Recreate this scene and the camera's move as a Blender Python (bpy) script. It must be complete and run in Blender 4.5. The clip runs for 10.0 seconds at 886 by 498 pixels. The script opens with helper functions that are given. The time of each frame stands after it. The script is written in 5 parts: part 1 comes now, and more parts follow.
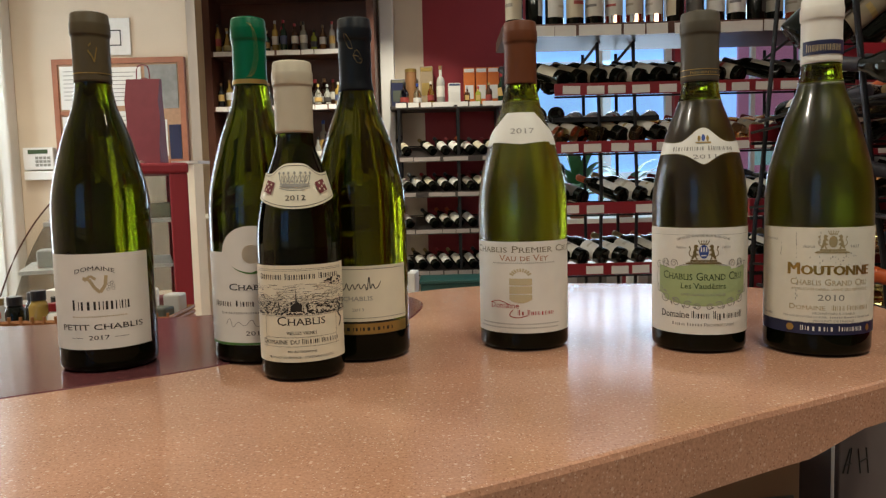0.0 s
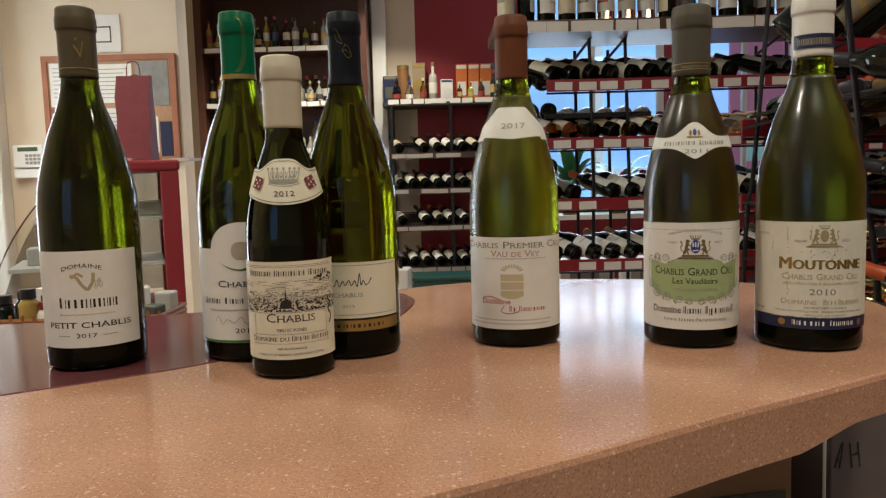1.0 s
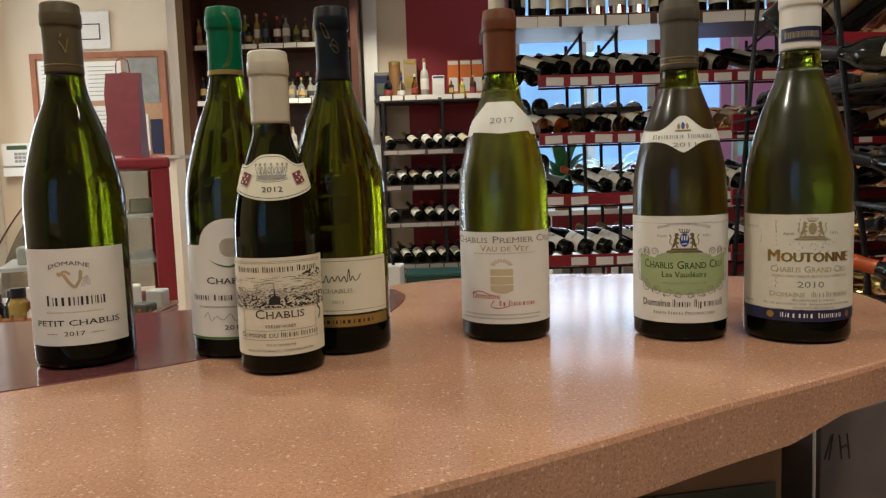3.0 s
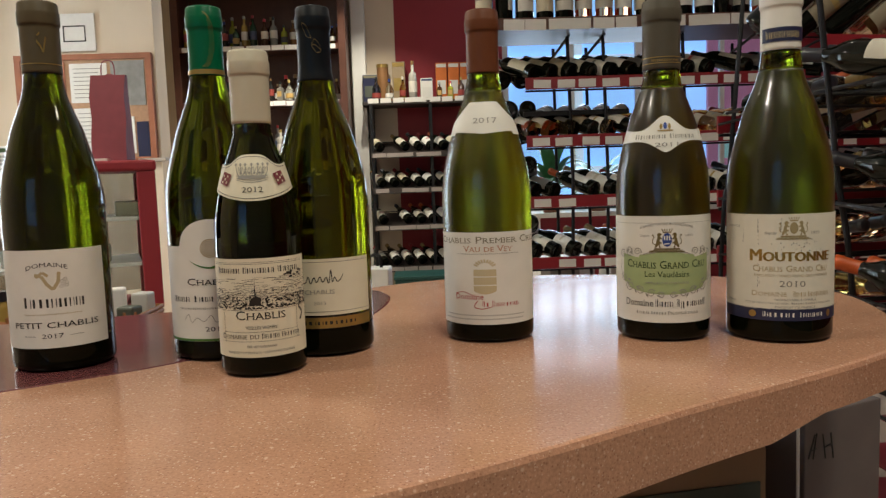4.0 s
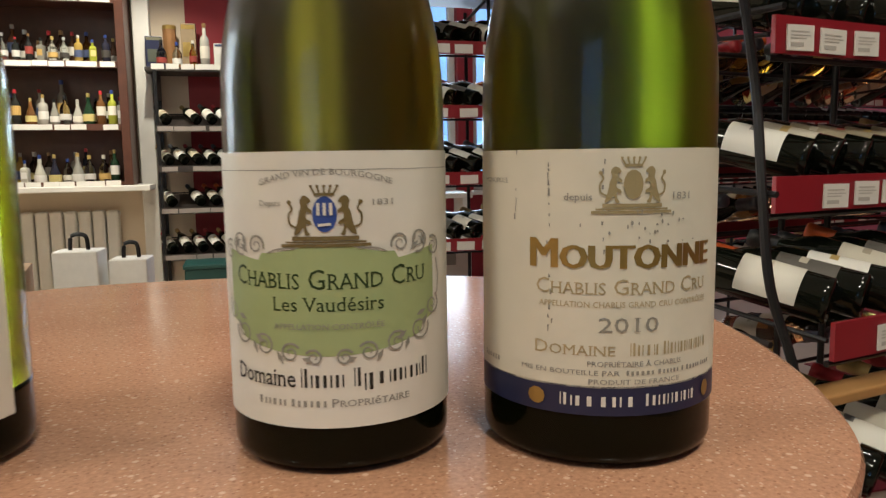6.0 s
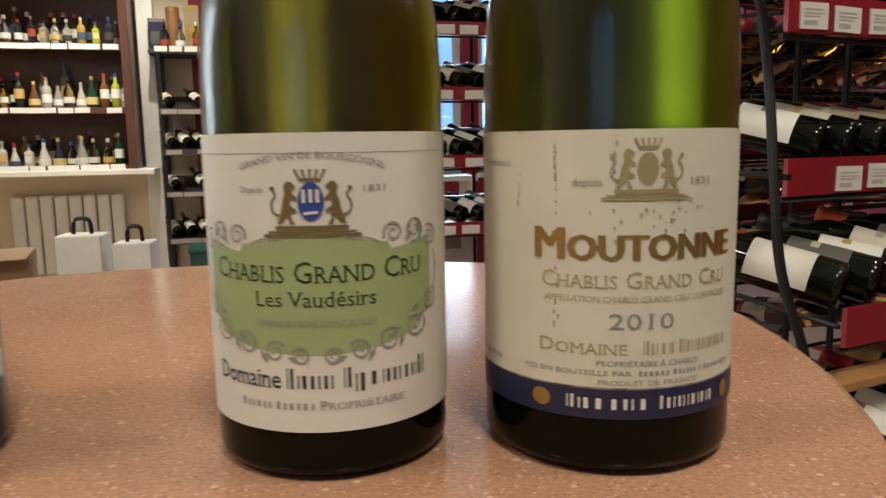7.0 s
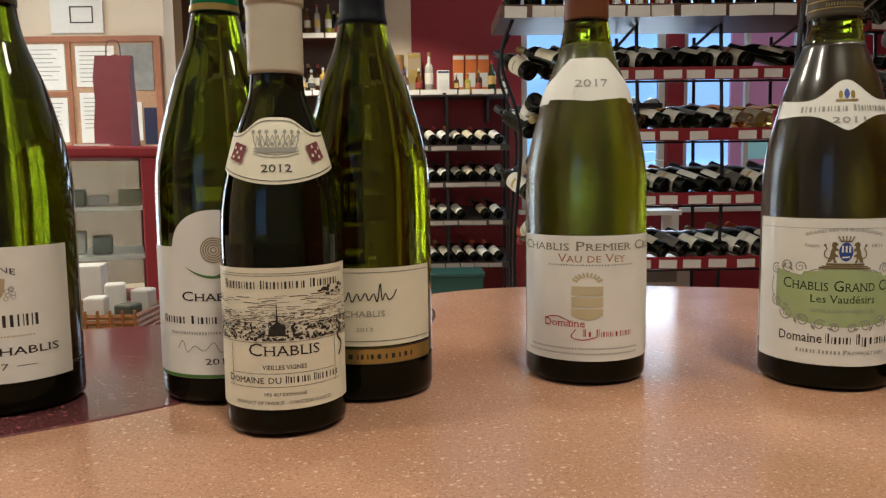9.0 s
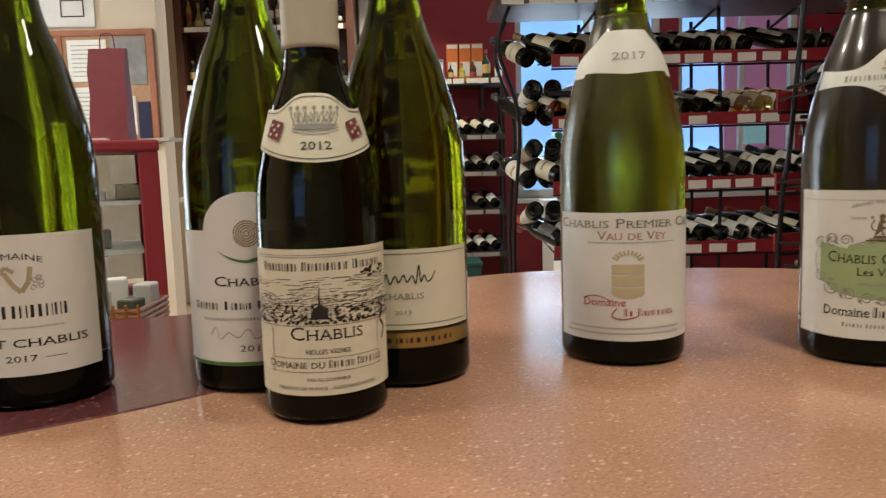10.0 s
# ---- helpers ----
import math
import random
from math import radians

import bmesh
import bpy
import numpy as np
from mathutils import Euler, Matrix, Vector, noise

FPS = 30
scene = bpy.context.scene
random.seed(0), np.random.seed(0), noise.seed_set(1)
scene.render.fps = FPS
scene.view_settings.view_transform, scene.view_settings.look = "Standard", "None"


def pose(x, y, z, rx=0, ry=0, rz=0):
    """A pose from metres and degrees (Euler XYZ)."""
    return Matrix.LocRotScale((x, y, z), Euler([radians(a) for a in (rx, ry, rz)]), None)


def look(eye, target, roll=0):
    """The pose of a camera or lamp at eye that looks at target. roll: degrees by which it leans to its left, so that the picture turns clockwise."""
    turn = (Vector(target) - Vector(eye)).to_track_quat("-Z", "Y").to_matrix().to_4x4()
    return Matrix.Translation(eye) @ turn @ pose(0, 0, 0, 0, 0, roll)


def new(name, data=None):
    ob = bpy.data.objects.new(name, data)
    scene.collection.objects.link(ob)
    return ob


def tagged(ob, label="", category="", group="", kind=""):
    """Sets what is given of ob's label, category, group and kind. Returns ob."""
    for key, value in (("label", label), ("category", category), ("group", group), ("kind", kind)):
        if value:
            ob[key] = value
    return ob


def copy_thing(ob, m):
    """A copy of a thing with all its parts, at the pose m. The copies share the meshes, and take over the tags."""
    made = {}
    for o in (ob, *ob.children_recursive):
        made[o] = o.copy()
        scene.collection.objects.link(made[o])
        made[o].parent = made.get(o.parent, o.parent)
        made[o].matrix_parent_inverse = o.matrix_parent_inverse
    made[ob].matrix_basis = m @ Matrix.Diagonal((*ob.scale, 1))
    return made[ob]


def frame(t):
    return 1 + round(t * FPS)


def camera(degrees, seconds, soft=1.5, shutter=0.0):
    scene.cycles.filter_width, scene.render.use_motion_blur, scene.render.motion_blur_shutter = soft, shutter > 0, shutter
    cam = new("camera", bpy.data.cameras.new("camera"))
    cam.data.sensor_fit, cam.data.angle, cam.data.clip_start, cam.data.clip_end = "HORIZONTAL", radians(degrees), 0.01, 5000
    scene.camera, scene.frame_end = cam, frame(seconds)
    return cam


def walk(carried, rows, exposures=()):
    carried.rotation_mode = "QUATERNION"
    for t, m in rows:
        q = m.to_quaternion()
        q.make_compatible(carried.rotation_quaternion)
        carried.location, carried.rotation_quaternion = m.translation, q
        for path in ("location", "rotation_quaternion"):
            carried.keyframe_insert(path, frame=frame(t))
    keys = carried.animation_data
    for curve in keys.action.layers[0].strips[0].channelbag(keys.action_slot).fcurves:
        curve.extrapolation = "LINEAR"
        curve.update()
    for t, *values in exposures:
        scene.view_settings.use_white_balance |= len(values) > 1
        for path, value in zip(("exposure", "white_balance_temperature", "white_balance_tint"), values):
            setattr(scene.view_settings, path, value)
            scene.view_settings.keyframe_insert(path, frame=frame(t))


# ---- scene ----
import collections

cam = camera(61.68, 10.0, soft=1.3, shutter=0.35)
# seconds, place in metres, yaw, pitch, roll in degrees
ROWS = [
    (0, 0.0000, 0.0000, 1.1520, -0.00, -5.12, 1.41),
    (0.5, -0.0008, 0.0032, 1.1503, -0.28, -5.30, 1.24),
    (1, 0.0020, 0.0038, 1.1508, -0.54, -5.38, 1.58),
    (1.5, 0.0024, 0.0051, 1.1490, -0.84, -5.58, 1.98),
    (2, 0.0030, 0.0043, 1.1487, -0.79, -5.72, 2.20),
    (3.5, 0.0076, 0.0049, 1.1497, -1.31, -5.58, 1.82),
    (4, 0.0106, 0.0067, 1.1471, -1.95, -5.49, 1.98),
    (4.5, 0.0294, 0.0276, 1.1401, -5.37, -5.65, 1.04),
    (4.7, 0.0585, 0.0693, 1.1344, -7.23, -5.74, 0.31),
    (5, 0.0954, 0.1662, 1.1372, -11.02, -5.27, -0.14),
    (5.3, 0.1319, 0.2629, 1.1259, -13.39, -5.23, -0.11),
    (5.5, 0.1470, 0.3079, 1.1173, -14.49, -5.55, 0.30),
    (5.7, 0.1693, 0.3502, 1.1095, -15.02, -6.09, 0.59),
    (6.8, 0.2072, 0.4076, 1.1033, -15.87, -8.41, 0.79),
    (7, 0.2004, 0.4038, 1.1054, -15.04, -8.29, 0.91),
    (7.3, 0.1671, 0.3898, 1.1129, -12.60, -7.77, 1.30),
    (7.5, 0.1288, 0.3691, 1.1164, -9.93, -7.30, 1.90),
    (7.7, 0.0851, 0.3347, 1.1211, -6.77, -7.00, 2.48),
    (8, 0.0401, 0.2796, 1.1322, -1.57, -6.41, 3.16),
    (8.3, -0.0010, 0.2280, 1.1403, -0.01, -6.07, 2.65),
    (8.5, -0.0218, 0.2048, 1.1433, -0.25, -5.81, 1.67),
    (9, -0.0358, 0.1807, 1.1387, -1.28, -5.74, 0.80),
    (9.5, -0.0382, 0.1832, 1.1433, -2.60, -6.28, 1.46),
    (10, -0.0624, 0.1931, 1.1313, -1.85, -6.44, 1.79),
]
walk(cam, [(t, pose(x, y, z, 90 + pitch, roll, yaw)) for t, x, y, z, yaw, pitch, roll in ROWS],
     exposures=[(0.0, -0.37), (4.0, -0.38), (5.0, -0.17), (5.7, -0.1), (7.0, -0.12), (7.4, -0.03), (7.7, -0.08), (8.0, -0.17), (8.5, -0.19), (10.0, -0.26)])

# ---------------------------------------------------------------- light
world = bpy.data.worlds.new("world")
scene.world = world
world.use_nodes = True
world.node_tree.nodes["Background"].inputs[0].default_value = (0.62, 0.78, 1.0, 1)
world.node_tree.nodes["Background"].inputs[1].default_value = 0.4


def area_lamp(name, m, sx, sy, watts, colour):
    d = bpy.data.lights.new(name, "AREA")
    d.shape, d.size, d.size_y, d.energy, d.color = "RECTANGLE", sx, sy, watts, colour
    ob = new(name, d)
    ob.matrix_world = m
    return ob


WARM = (0.93, 0.87, 0.71)
COOL = (0.66, 0.82, 1.0)
LAMPS = [(-1.5, 0.2, 28), (0.3, -0.35, 33), (1.4, 0.2, 15), (-1.9, 2.0, 35)]
SPOTS = [(-1.2, 5.25, 68), (-0.3, 5.75, 42), (0.9, 2.3, 3), (1.9, 1.2, 6), (-1.9, 2.9, 24)]
for lx, ly, watts in LAMPS:
    area_lamp("ceiling_lamp_light", pose(lx, ly, 2.96), 0.3, 0.3, watts, WARM)
for lx, ly, watts in SPOTS:
    d = bpy.data.lights.new("ceiling_spot_light", "SPOT")
    d.energy, d.color, d.shadow_soft_size, d.spot_size, d.spot_blend = watts * 3, WARM, 0.03, radians(120), 0.6
    new("ceiling_spot_light", d).matrix_world = pose(lx, ly, 2.9)
# daylight through the panes in the far wall
area_lamp("far_window_light", look((1.5, 6.66, 1.8), (1.5, 0.0, 1.75)), 1.3, 1.6, 58, COOL)

# ---------------------------------------------------------------- materials


def material(name, colour, rough=0.5, metal=0.0, var=0.12, scale=30.0, bump=0.0, coat=0.0, fine=0.0, emit=0.0):
    m = bpy.data.materials.new(name)
    m.use_nodes = True
    nt = m.node_tree
    b = nt.nodes["Principled BSDF"]
    b.inputs["Base Color"].default_value = (*colour, 1)
    b.inputs["Roughness"].default_value = rough
    b.inputs["Metallic"].default_value = metal
    b.inputs["Coat Weight"].default_value = coat
    b.inputs["Coat Roughness"].default_value = 0.08
    if emit:
        b.inputs["Emission Color"].default_value = (*colour, 1)
        b.inputs["Emission Strength"].default_value = emit
    if var:
        geo = nt.nodes.new("ShaderNodeTexCoord")
        no = nt.nodes.new("ShaderNodeTexNoise")
        no.inputs["Scale"].default_value = scale
        no.inputs["Detail"].default_value = 5
        nt.links.new(geo.outputs["Object"], no.inputs["Vector"])
        big = nt.nodes.new("ShaderNodeTexNoise")
        big.inputs["Scale"].default_value = scale * 0.13
        nt.links.new(geo.outputs["Object"], big.inputs["Vector"])
        add = nt.nodes.new("ShaderNodeMath")
        add.operation = "ADD"
        nt.links.new(no.outputs["Fac"], add.inputs[0])
        nt.links.new(big.outputs["Fac"], add.inputs[1])
        r = nt.nodes.new("ShaderNodeMapRange")
        r.inputs["From Min"].default_value, r.inputs["From Max"].default_value = 0.6, 1.4
        r.inputs["To Min"].default_value, r.inputs["To Max"].default_value = 1 - var, 1 + var
        nt.links.new(add.outputs[0], r.inputs["Value"])
        hsv = nt.nodes.new("ShaderNodeHueSaturation")
        hsv.inputs["Color"].default_value = (*colour, 1)
        nt.links.new(r.outputs[0], hsv.inputs["Value"])
        nt.links.new(hsv.outputs[0], b.inputs["Base Color"])
        if bump:
            bp = nt.nodes.new("ShaderNodeBump")
            bp.inputs["Strength"].default_value = bump
            bp.inputs["Distance"].default_value = 0.002
            nt.links.new(no.outputs["Fac"], bp.inputs["Height"])
            nt.links.new(bp.outputs[0], b.inputs["Normal"])
    return m


def varied(name, colours, rough=0.35, metal=0.0, island=False):
    """One of several colours, picked per object, or per loose piece of a joined heap."""
    m = material(name, colours[0], rough, metal, 0)
    nt = m.node_tree
    oi = nt.nodes.new("ShaderNodeObjectInfo")
    ramp = nt.nodes.new("ShaderNodeValToRGB")
    ramp.color_ramp.interpolation = "CONSTANT"
    e = ramp.color_ramp.elements
    e[0].color = (*colours[0], 1)
    e[1].position, e[1].color = 1 / len(colours), (*colours[1], 1)
    for i, c in enumerate(colours[2:], 2):
        k = e.new(i / len(colours))
        k.color = (*c, 1)
    geo = nt.nodes.new("ShaderNodeNewGeometry")
    nt.links.new(geo.outputs["Random Per Island"] if island else oi.outputs["Random"], ramp.inputs["Fac"])
    nt.links.new(ramp.outputs["Color"], nt.nodes["Principled BSDF"].inputs["Base Color"])
    return m


def terrazzo(name, base, dark, light, rough=0.13):
    """Polished stone with fine dark and pale chips."""
    m = material(name, base, rough, 0, 0)
    nt = m.node_tree
    b = nt.nodes["Principled BSDF"]
    tc = nt.nodes.new("ShaderNodeTexCoord")

    def speck(scale, lo, hi):
        v = nt.nodes.new("ShaderNodeTexVoronoi")
        v.inputs["Scale"].default_value = scale
        nt.links.new(tc.outputs["Object"], v.inputs["Vector"])
        sep = nt.nodes.new("ShaderNodeSeparateColor")
        nt.links.new(v.outputs["Color"], sep.inputs[0])
        pick = nt.nodes.new("ShaderNodeMath")
        pick.operation = "GREATER_THAN"
        pick.inputs[1].default_value = lo
        nt.links.new(sep.outputs[0], pick.inputs[0])
        near = nt.nodes.new("ShaderNodeMapRange")
        near.inputs["From Min"].default_value, near.inputs["From Max"].default_value = hi, hi * 0.6
        nt.links.new(v.outputs["Distance"], near.inputs["Value"])
        mul = nt.nodes.new("ShaderNodeMath")
        mul.operation = "MULTIPLY"
        nt.links.new(pick.outputs[0], mul.inputs[0])
        nt.links.new(near.outputs[0], mul.inputs[1])
        return mul.outputs[0]

    no = nt.nodes.new("ShaderNodeTexNoise")
    no.inputs["Scale"].default_value = 480
    no.inputs["Detail"].default_value = 6
    no.inputs["Roughness"].default_value = 0.62
    nt.links.new(tc.outputs["Object"], no.inputs["Vector"])
    cloud = nt.nodes.new("ShaderNodeTexNoise")
    cloud.inputs["Scale"].default_value = 9
    nt.links.new(tc.outputs["Object"], cloud.inputs["Vector"])
    add = nt.nodes.new("ShaderNodeMath")
    add.operation = "MULTIPLY_ADD"
    nt.links.new(cloud.outputs["Fac"], add.inputs[0])
    add.inputs[1].default_value = 0.45
    nt.links.new(no.outputs["Fac"], add.inputs[2])
    mr = nt.nodes.new("ShaderNodeMapRange")
    mr.inputs["From Min"].default_value, mr.inputs["From Max"].default_value = 0.45, 1.0
    mr.inputs["To Min"].default_value, mr.inputs["To Max"].default_value = 0.68, 1.25
    nt.links.new(add.outputs[0], mr.inputs["Value"])
    hsv = nt.nodes.new("ShaderNodeHueSaturation")
    hsv.inputs["Color"].default_value = (*base, 1)
    nt.links.new(mr.outputs[0], hsv.inputs["Value"])
    col = hsv.outputs[0]
    for colour, (sc, lo, hi) in ((dark, (620, 0.84, 0.5)), (light, (300, 0.93, 0.42)), (light, (760, 0.9, 0.5))):
        mix = nt.nodes.new("ShaderNodeMix")
        mix.data_type = "RGBA"
        nt.links.new(speck(sc, lo, hi), mix.inputs[0])
        nt.links.new(col, mix.inputs[6])
        mix.inputs[7].default_value = (*colour, 1)
        col = mix.outputs[2]
    nt.links.new(col, b.inputs["Base Color"])
    rn = nt.nodes.new("ShaderNodeMapRange")
    rn.inputs["To Min"].default_value, rn.inputs["To Max"].default_value = rough * 0.8, rough * 1.5
    nt.links.new(cloud.outputs["Fac"], rn.inputs["Value"])
    nt.links.new(rn.outputs[0], b.inputs["Roughness"])
    return m


def glass(name, colour, ior=1.42, rough=0.02, coat=0.0):
    m = material(name, colour, rough, 0, 0, coat=coat)
    b = m.node_tree.nodes["Principled BSDF"]
    b.inputs["Coat Roughness"].default_value = 0.03
    b.inputs["Transmission Weight"].default_value = 1
    b.inputs["IOR"].default_value = ior
    return m


STONE = terrazzo("pink_quartz_stone", (0.47, 0.25, 0.16), (0.33, 0.16, 0.1), (0.62, 0.41, 0.3), 0.13)
MAROON = terrazzo("maroon_quartz_stone", (0.115, 0.035, 0.038), (0.05, 0.015, 0.018), (0.24, 0.11, 0.1), 0.1)
PAPER = material("label_paper", (0.73, 0.71, 0.65), 0.55, 0, 0.05, 60)
AGED_PAPER = material("aged_label_paper", (0.69, 0.66, 0.56), 0.55, 0, 0.06, 60)
CREAM_PAPER = material("cream_label_paper", (0.72, 0.67, 0.52), 0.55, 0, 0.05, 60)
INK = material("black_ink", (0.02, 0.018, 0.016), 0.5, 0, 0)
GREY_INK = material("grey_ink", (0.28, 0.27, 0.24), 0.5, 0, 0)
FAINT_INK = material("faint_grey_ink", (0.46, 0.44, 0.41), 0.5, 0, 0)
OLIVE_INK = material("olive_ink", (0.2, 0.18, 0.12), 0.5, 0, 0)
RED_INK = material("red_ink", (0.4, 0.02, 0.02), 0.5, 0, 0)
OCHRE_INK = material("ochre_ink", (0.42, 0.2, 0.11), 0.5, 0, 0)
TAN_INK = material("tan_ink", (0.52, 0.44, 0.27), 0.5, 0, 0)
GOLD = material("gold_foil", (0.42, 0.29, 0.09), 0.32, 0.7, 0.15, 80)
PALE_GOLD = material("pale_gold_ink", (0.48, 0.39, 0.23), 0.45, 0.2, 0)
GREEN_PANEL = material("green_label_panel", (0.34, 0.42, 0.2), 0.55, 0, 0.05, 60)
GREEN_INK = material("green_ink", (0.06, 0.17, 0.03), 0.5, 0, 0)
BLUE_INK = material("blue_ink", (0.03, 0.07, 0.3), 0.45, 0, 0)
NAVY = material("navy_band", (0.015, 0.019, 0.06), 0.4, 0, 0.1, 60)
MAROON_INK = material("maroon_ink", (0.17, 0.03, 0.04), 0.5, 0, 0)
CAP_OLIVE = material("olive_capsule", (0.085, 0.066, 0.036), 0.45, 0.0, 0.08, 90)
CAP_GREEN = material("green_capsule", (0.0, 0.1, 0.042), 0.32, 0.0, 0.08, 90)
CAP_CREAM = material("cream_capsule", (0.5, 0.45, 0.34), 0.42, 0.0, 0.05, 90)
CAP_NAVY = material("navy_capsule", (0.005, 0.007, 0.01), 0.4, 0.0, 0.08, 90)
CAP_BROWN = material("brown_capsule", (0.125, 0.04, 0.016), 0.42, 0.0, 0.08, 90)
CAP_GREY = material("grey_brown_capsule", (0.078, 0.068, 0.05), 0.45, 0.0, 0.08, 90)
CAP_WHITE = material("white_capsule", (0.72, 0.69, 0.63), 0.45, 0, 0.04, 90)
GLASS_BLACKGREEN = glass("blackish_green_bottle_glass", (0.03, 0.036, 0.0008), rough=0.02)
GLASS_GREEN = glass("green_bottle_glass", (0.09, 0.12, 0.003), rough=0.03)
GLASS_DEEP = glass("deep_green_bottle_glass", (0.045, 0.05, 0.002), rough=0.04)
GLASS_MOSS = glass("moss_green_bottle_glass", (0.095, 0.104, 0.0025), rough=0.03)
GLASS_LEAF = glass("leaf_green_bottle_glass", (0.27, 0.31, 0.014), rough=0.26)
GLASS_OLIVE = glass("olive_bottle_glass", (0.105, 0.073, 0.005), rough=0.28)
GLASS_FOREST = glass("forest_green_bottle_glass", (0.14, 0.17, 0.006), rough=0.28)
for dusty in (GLASS_LEAF, GLASS_OLIVE, GLASS_FOREST):
    dusty.node_tree.nodes["Principled BSDF"].inputs["Specular IOR Level"].default_value = 0.1
    dusty.node_tree.nodes["Principled BSDF"].inputs["Coat Weight"].default_value = 0.5
GLASS_NECK = glass("thin_neck_glass", (0.2, 0.25, 0.008), rough=0.03)
GLASS_DARK = material("dark_bottle_glass", (0.004, 0.005, 0.003), 0.07, 0, 0)
GLASS_DARK.node_tree.nodes["Principled BSDF"].inputs["Specular IOR Level"].default_value = 0.32
GLASS_FOOT = material("thick_foot_glass", (0.003, 0.0035, 0.001), 0.06, 0, 0)
GLASS_FOOT.node_tree.nodes["Principled BSDF"].inputs["Specular IOR Level"].default_value = 0.16
GLASS_AMBER = glass("amber_bottle_glass", (0.72, 0.5, 0.14), rough=0.03)
for cap in (CAP_OLIVE, CAP_GREEN, CAP_NAVY, CAP_BROWN, CAP_GREY):
    cap.node_tree.nodes["Principled BSDF"].inputs["Specular IOR Level"].default_value = 0.22
SMOKED = glass("smoked_glass", (0.4, 0.4, 0.39), 1.3, 0.1)
CLEAR = glass("clear_glass", (0.9, 0.93, 0.92), 1.45, 0.0)
IRON = material("black_iron", (0.018, 0.018, 0.02), 0.42, 0.6, 0.2, 60, 0.1)
RED_PAINT = material("red_wall_paint", (0.27, 0.016, 0.026), 0.6, 0, 0.06, 8, 0.05)
RED_STRIP = material("red_price_strip", (0.24, 0.012, 0.02), 0.4, 0, 0.08, 30)
CREAM_WALL = material("cream_wall_paint", (0.68, 0.57, 0.44), 0.75, 0, 0.05, 6, 0.08)
GREY_WALL = material("grey_wall_paint", (0.3, 0.29, 0.27), 0.75, 0, 0.05, 6)
WHITE_PAINT = material("white_paint", (0.74, 0.72, 0.68), 0.5, 0, 0.05, 10)
CEILING_WHITE = material("ceiling_white", (0.75, 0.73, 0.7), 0.8, 0, 0.04, 5)
TAG = material("white_price_tag", (0.72, 0.7, 0.66), 0.55, 0, 0.06, 40)
GREY_TAG = material("grey_price_tag", (0.3, 0.26, 0.24), 0.6, 0, 0.1, 30)
DARK_WOOD = material("dark_cabinet_wood", (0.085, 0.03, 0.018), 0.4, 0, 0.25, 14, 0.05)
BLACK_WOOD = material("black_shelf_board", (0.03, 0.022, 0.02), 0.5, 0, 0.2, 20)
WOOD = material("pine_wood", (0.42, 0.22, 0.08), 0.5, 0, 0.2, 16, 0.1)
CARD = material("brown_cardboard", (0.3, 0.18, 0.1), 0.8, 0, 0.1, 20, 0.1)
FLOOR_TILE = material("cream_floor_tile", (0.52, 0.43, 0.33), 0.35, 0, 0.1, 7)
FLOOR_RED = material("red_floor_tile", (0.22, 0.025, 0.03), 0.35, 0, 0.1, 7)
LEAF = material("green_leaf", (0.03, 0.13, 0.045), 0.4, 0, 0.3, 25)
SKYGLOW = material("window_daylight", (0.3, 0.58, 1.0), 0.9, 0, 0.25, 3, emit=1.05)
DOORGLOW = material("street_daylight", (0.8, 0.91, 1.0), 0.9, 0, 0.1, 3, emit=7.5)
PINK = material("glowing_pink_panel", (0.6, 0.27, 0.44), 0.6, 0, 0.1, 3, emit=0.24)
TEAL = material("teal_plastic", (0.008, 0.06, 0.055), 0.5, 0, 0.1, 20)
LABELS = varied("wine_labels", [(0.7, 0.66, 0.58), (0.6, 0.53, 0.38), (0.72, 0.7, 0.66), (0.5, 0.46, 0.38), (0.3, 0.25, 0.17), (0.7, 0.68, 0.62), (0.1, 0.09, 0.08), (0.65, 0.62, 0.55)], 0.55)
CAPS = varied("wine_capsules", [(0.25, 0.015, 0.02), (0.02, 0.02, 0.02), (0.02, 0.02, 0.025), (0.3, 0.2, 0.07), (0.5, 0.09, 0.02), (0.03, 0.03, 0.04)], 0.35)
HEAP_LABELS = varied("heap_wine_labels", [(0.7, 0.66, 0.58), (0.6, 0.53, 0.38), (0.72, 0.7, 0.66), (0.5, 0.46, 0.38), (0.3, 0.25, 0.17), (0.7, 0.68, 0.62), (0.1, 0.09, 0.08), (0.65, 0.62, 0.55)], 0.55, island=True)
HEAP_CAPS = varied("heap_wine_capsules", [(0.25, 0.015, 0.02), (0.02, 0.02, 0.02), (0.02, 0.02, 0.025), (0.3, 0.2, 0.07), (0.5, 0.09, 0.02), (0.03, 0.03, 0.04)], 0.35, island=True)
PACKS = varied("wrapped_pack_colours", [(0.3, 0.3, 0.28), (0.08, 0.09, 0.07), (0.5, 0.49, 0.46), (0.16, 0.15, 0.1), (0.05, 0.05, 0.05)], 0.4)
PRINTS = varied("spirit_labels", [(0.72, 0.68, 0.6), (0.6, 0.5, 0.2), (0.75, 0.73, 0.7), (0.05, 0.045, 0.04), (0.7, 0.66, 0.58), (0.3, 0.05, 0.04), (0.66, 0.64, 0.6), (0.06, 0.08, 0.16), (0.55, 0.36, 0.12), (0.72, 0.7, 0.66)], 0.45)
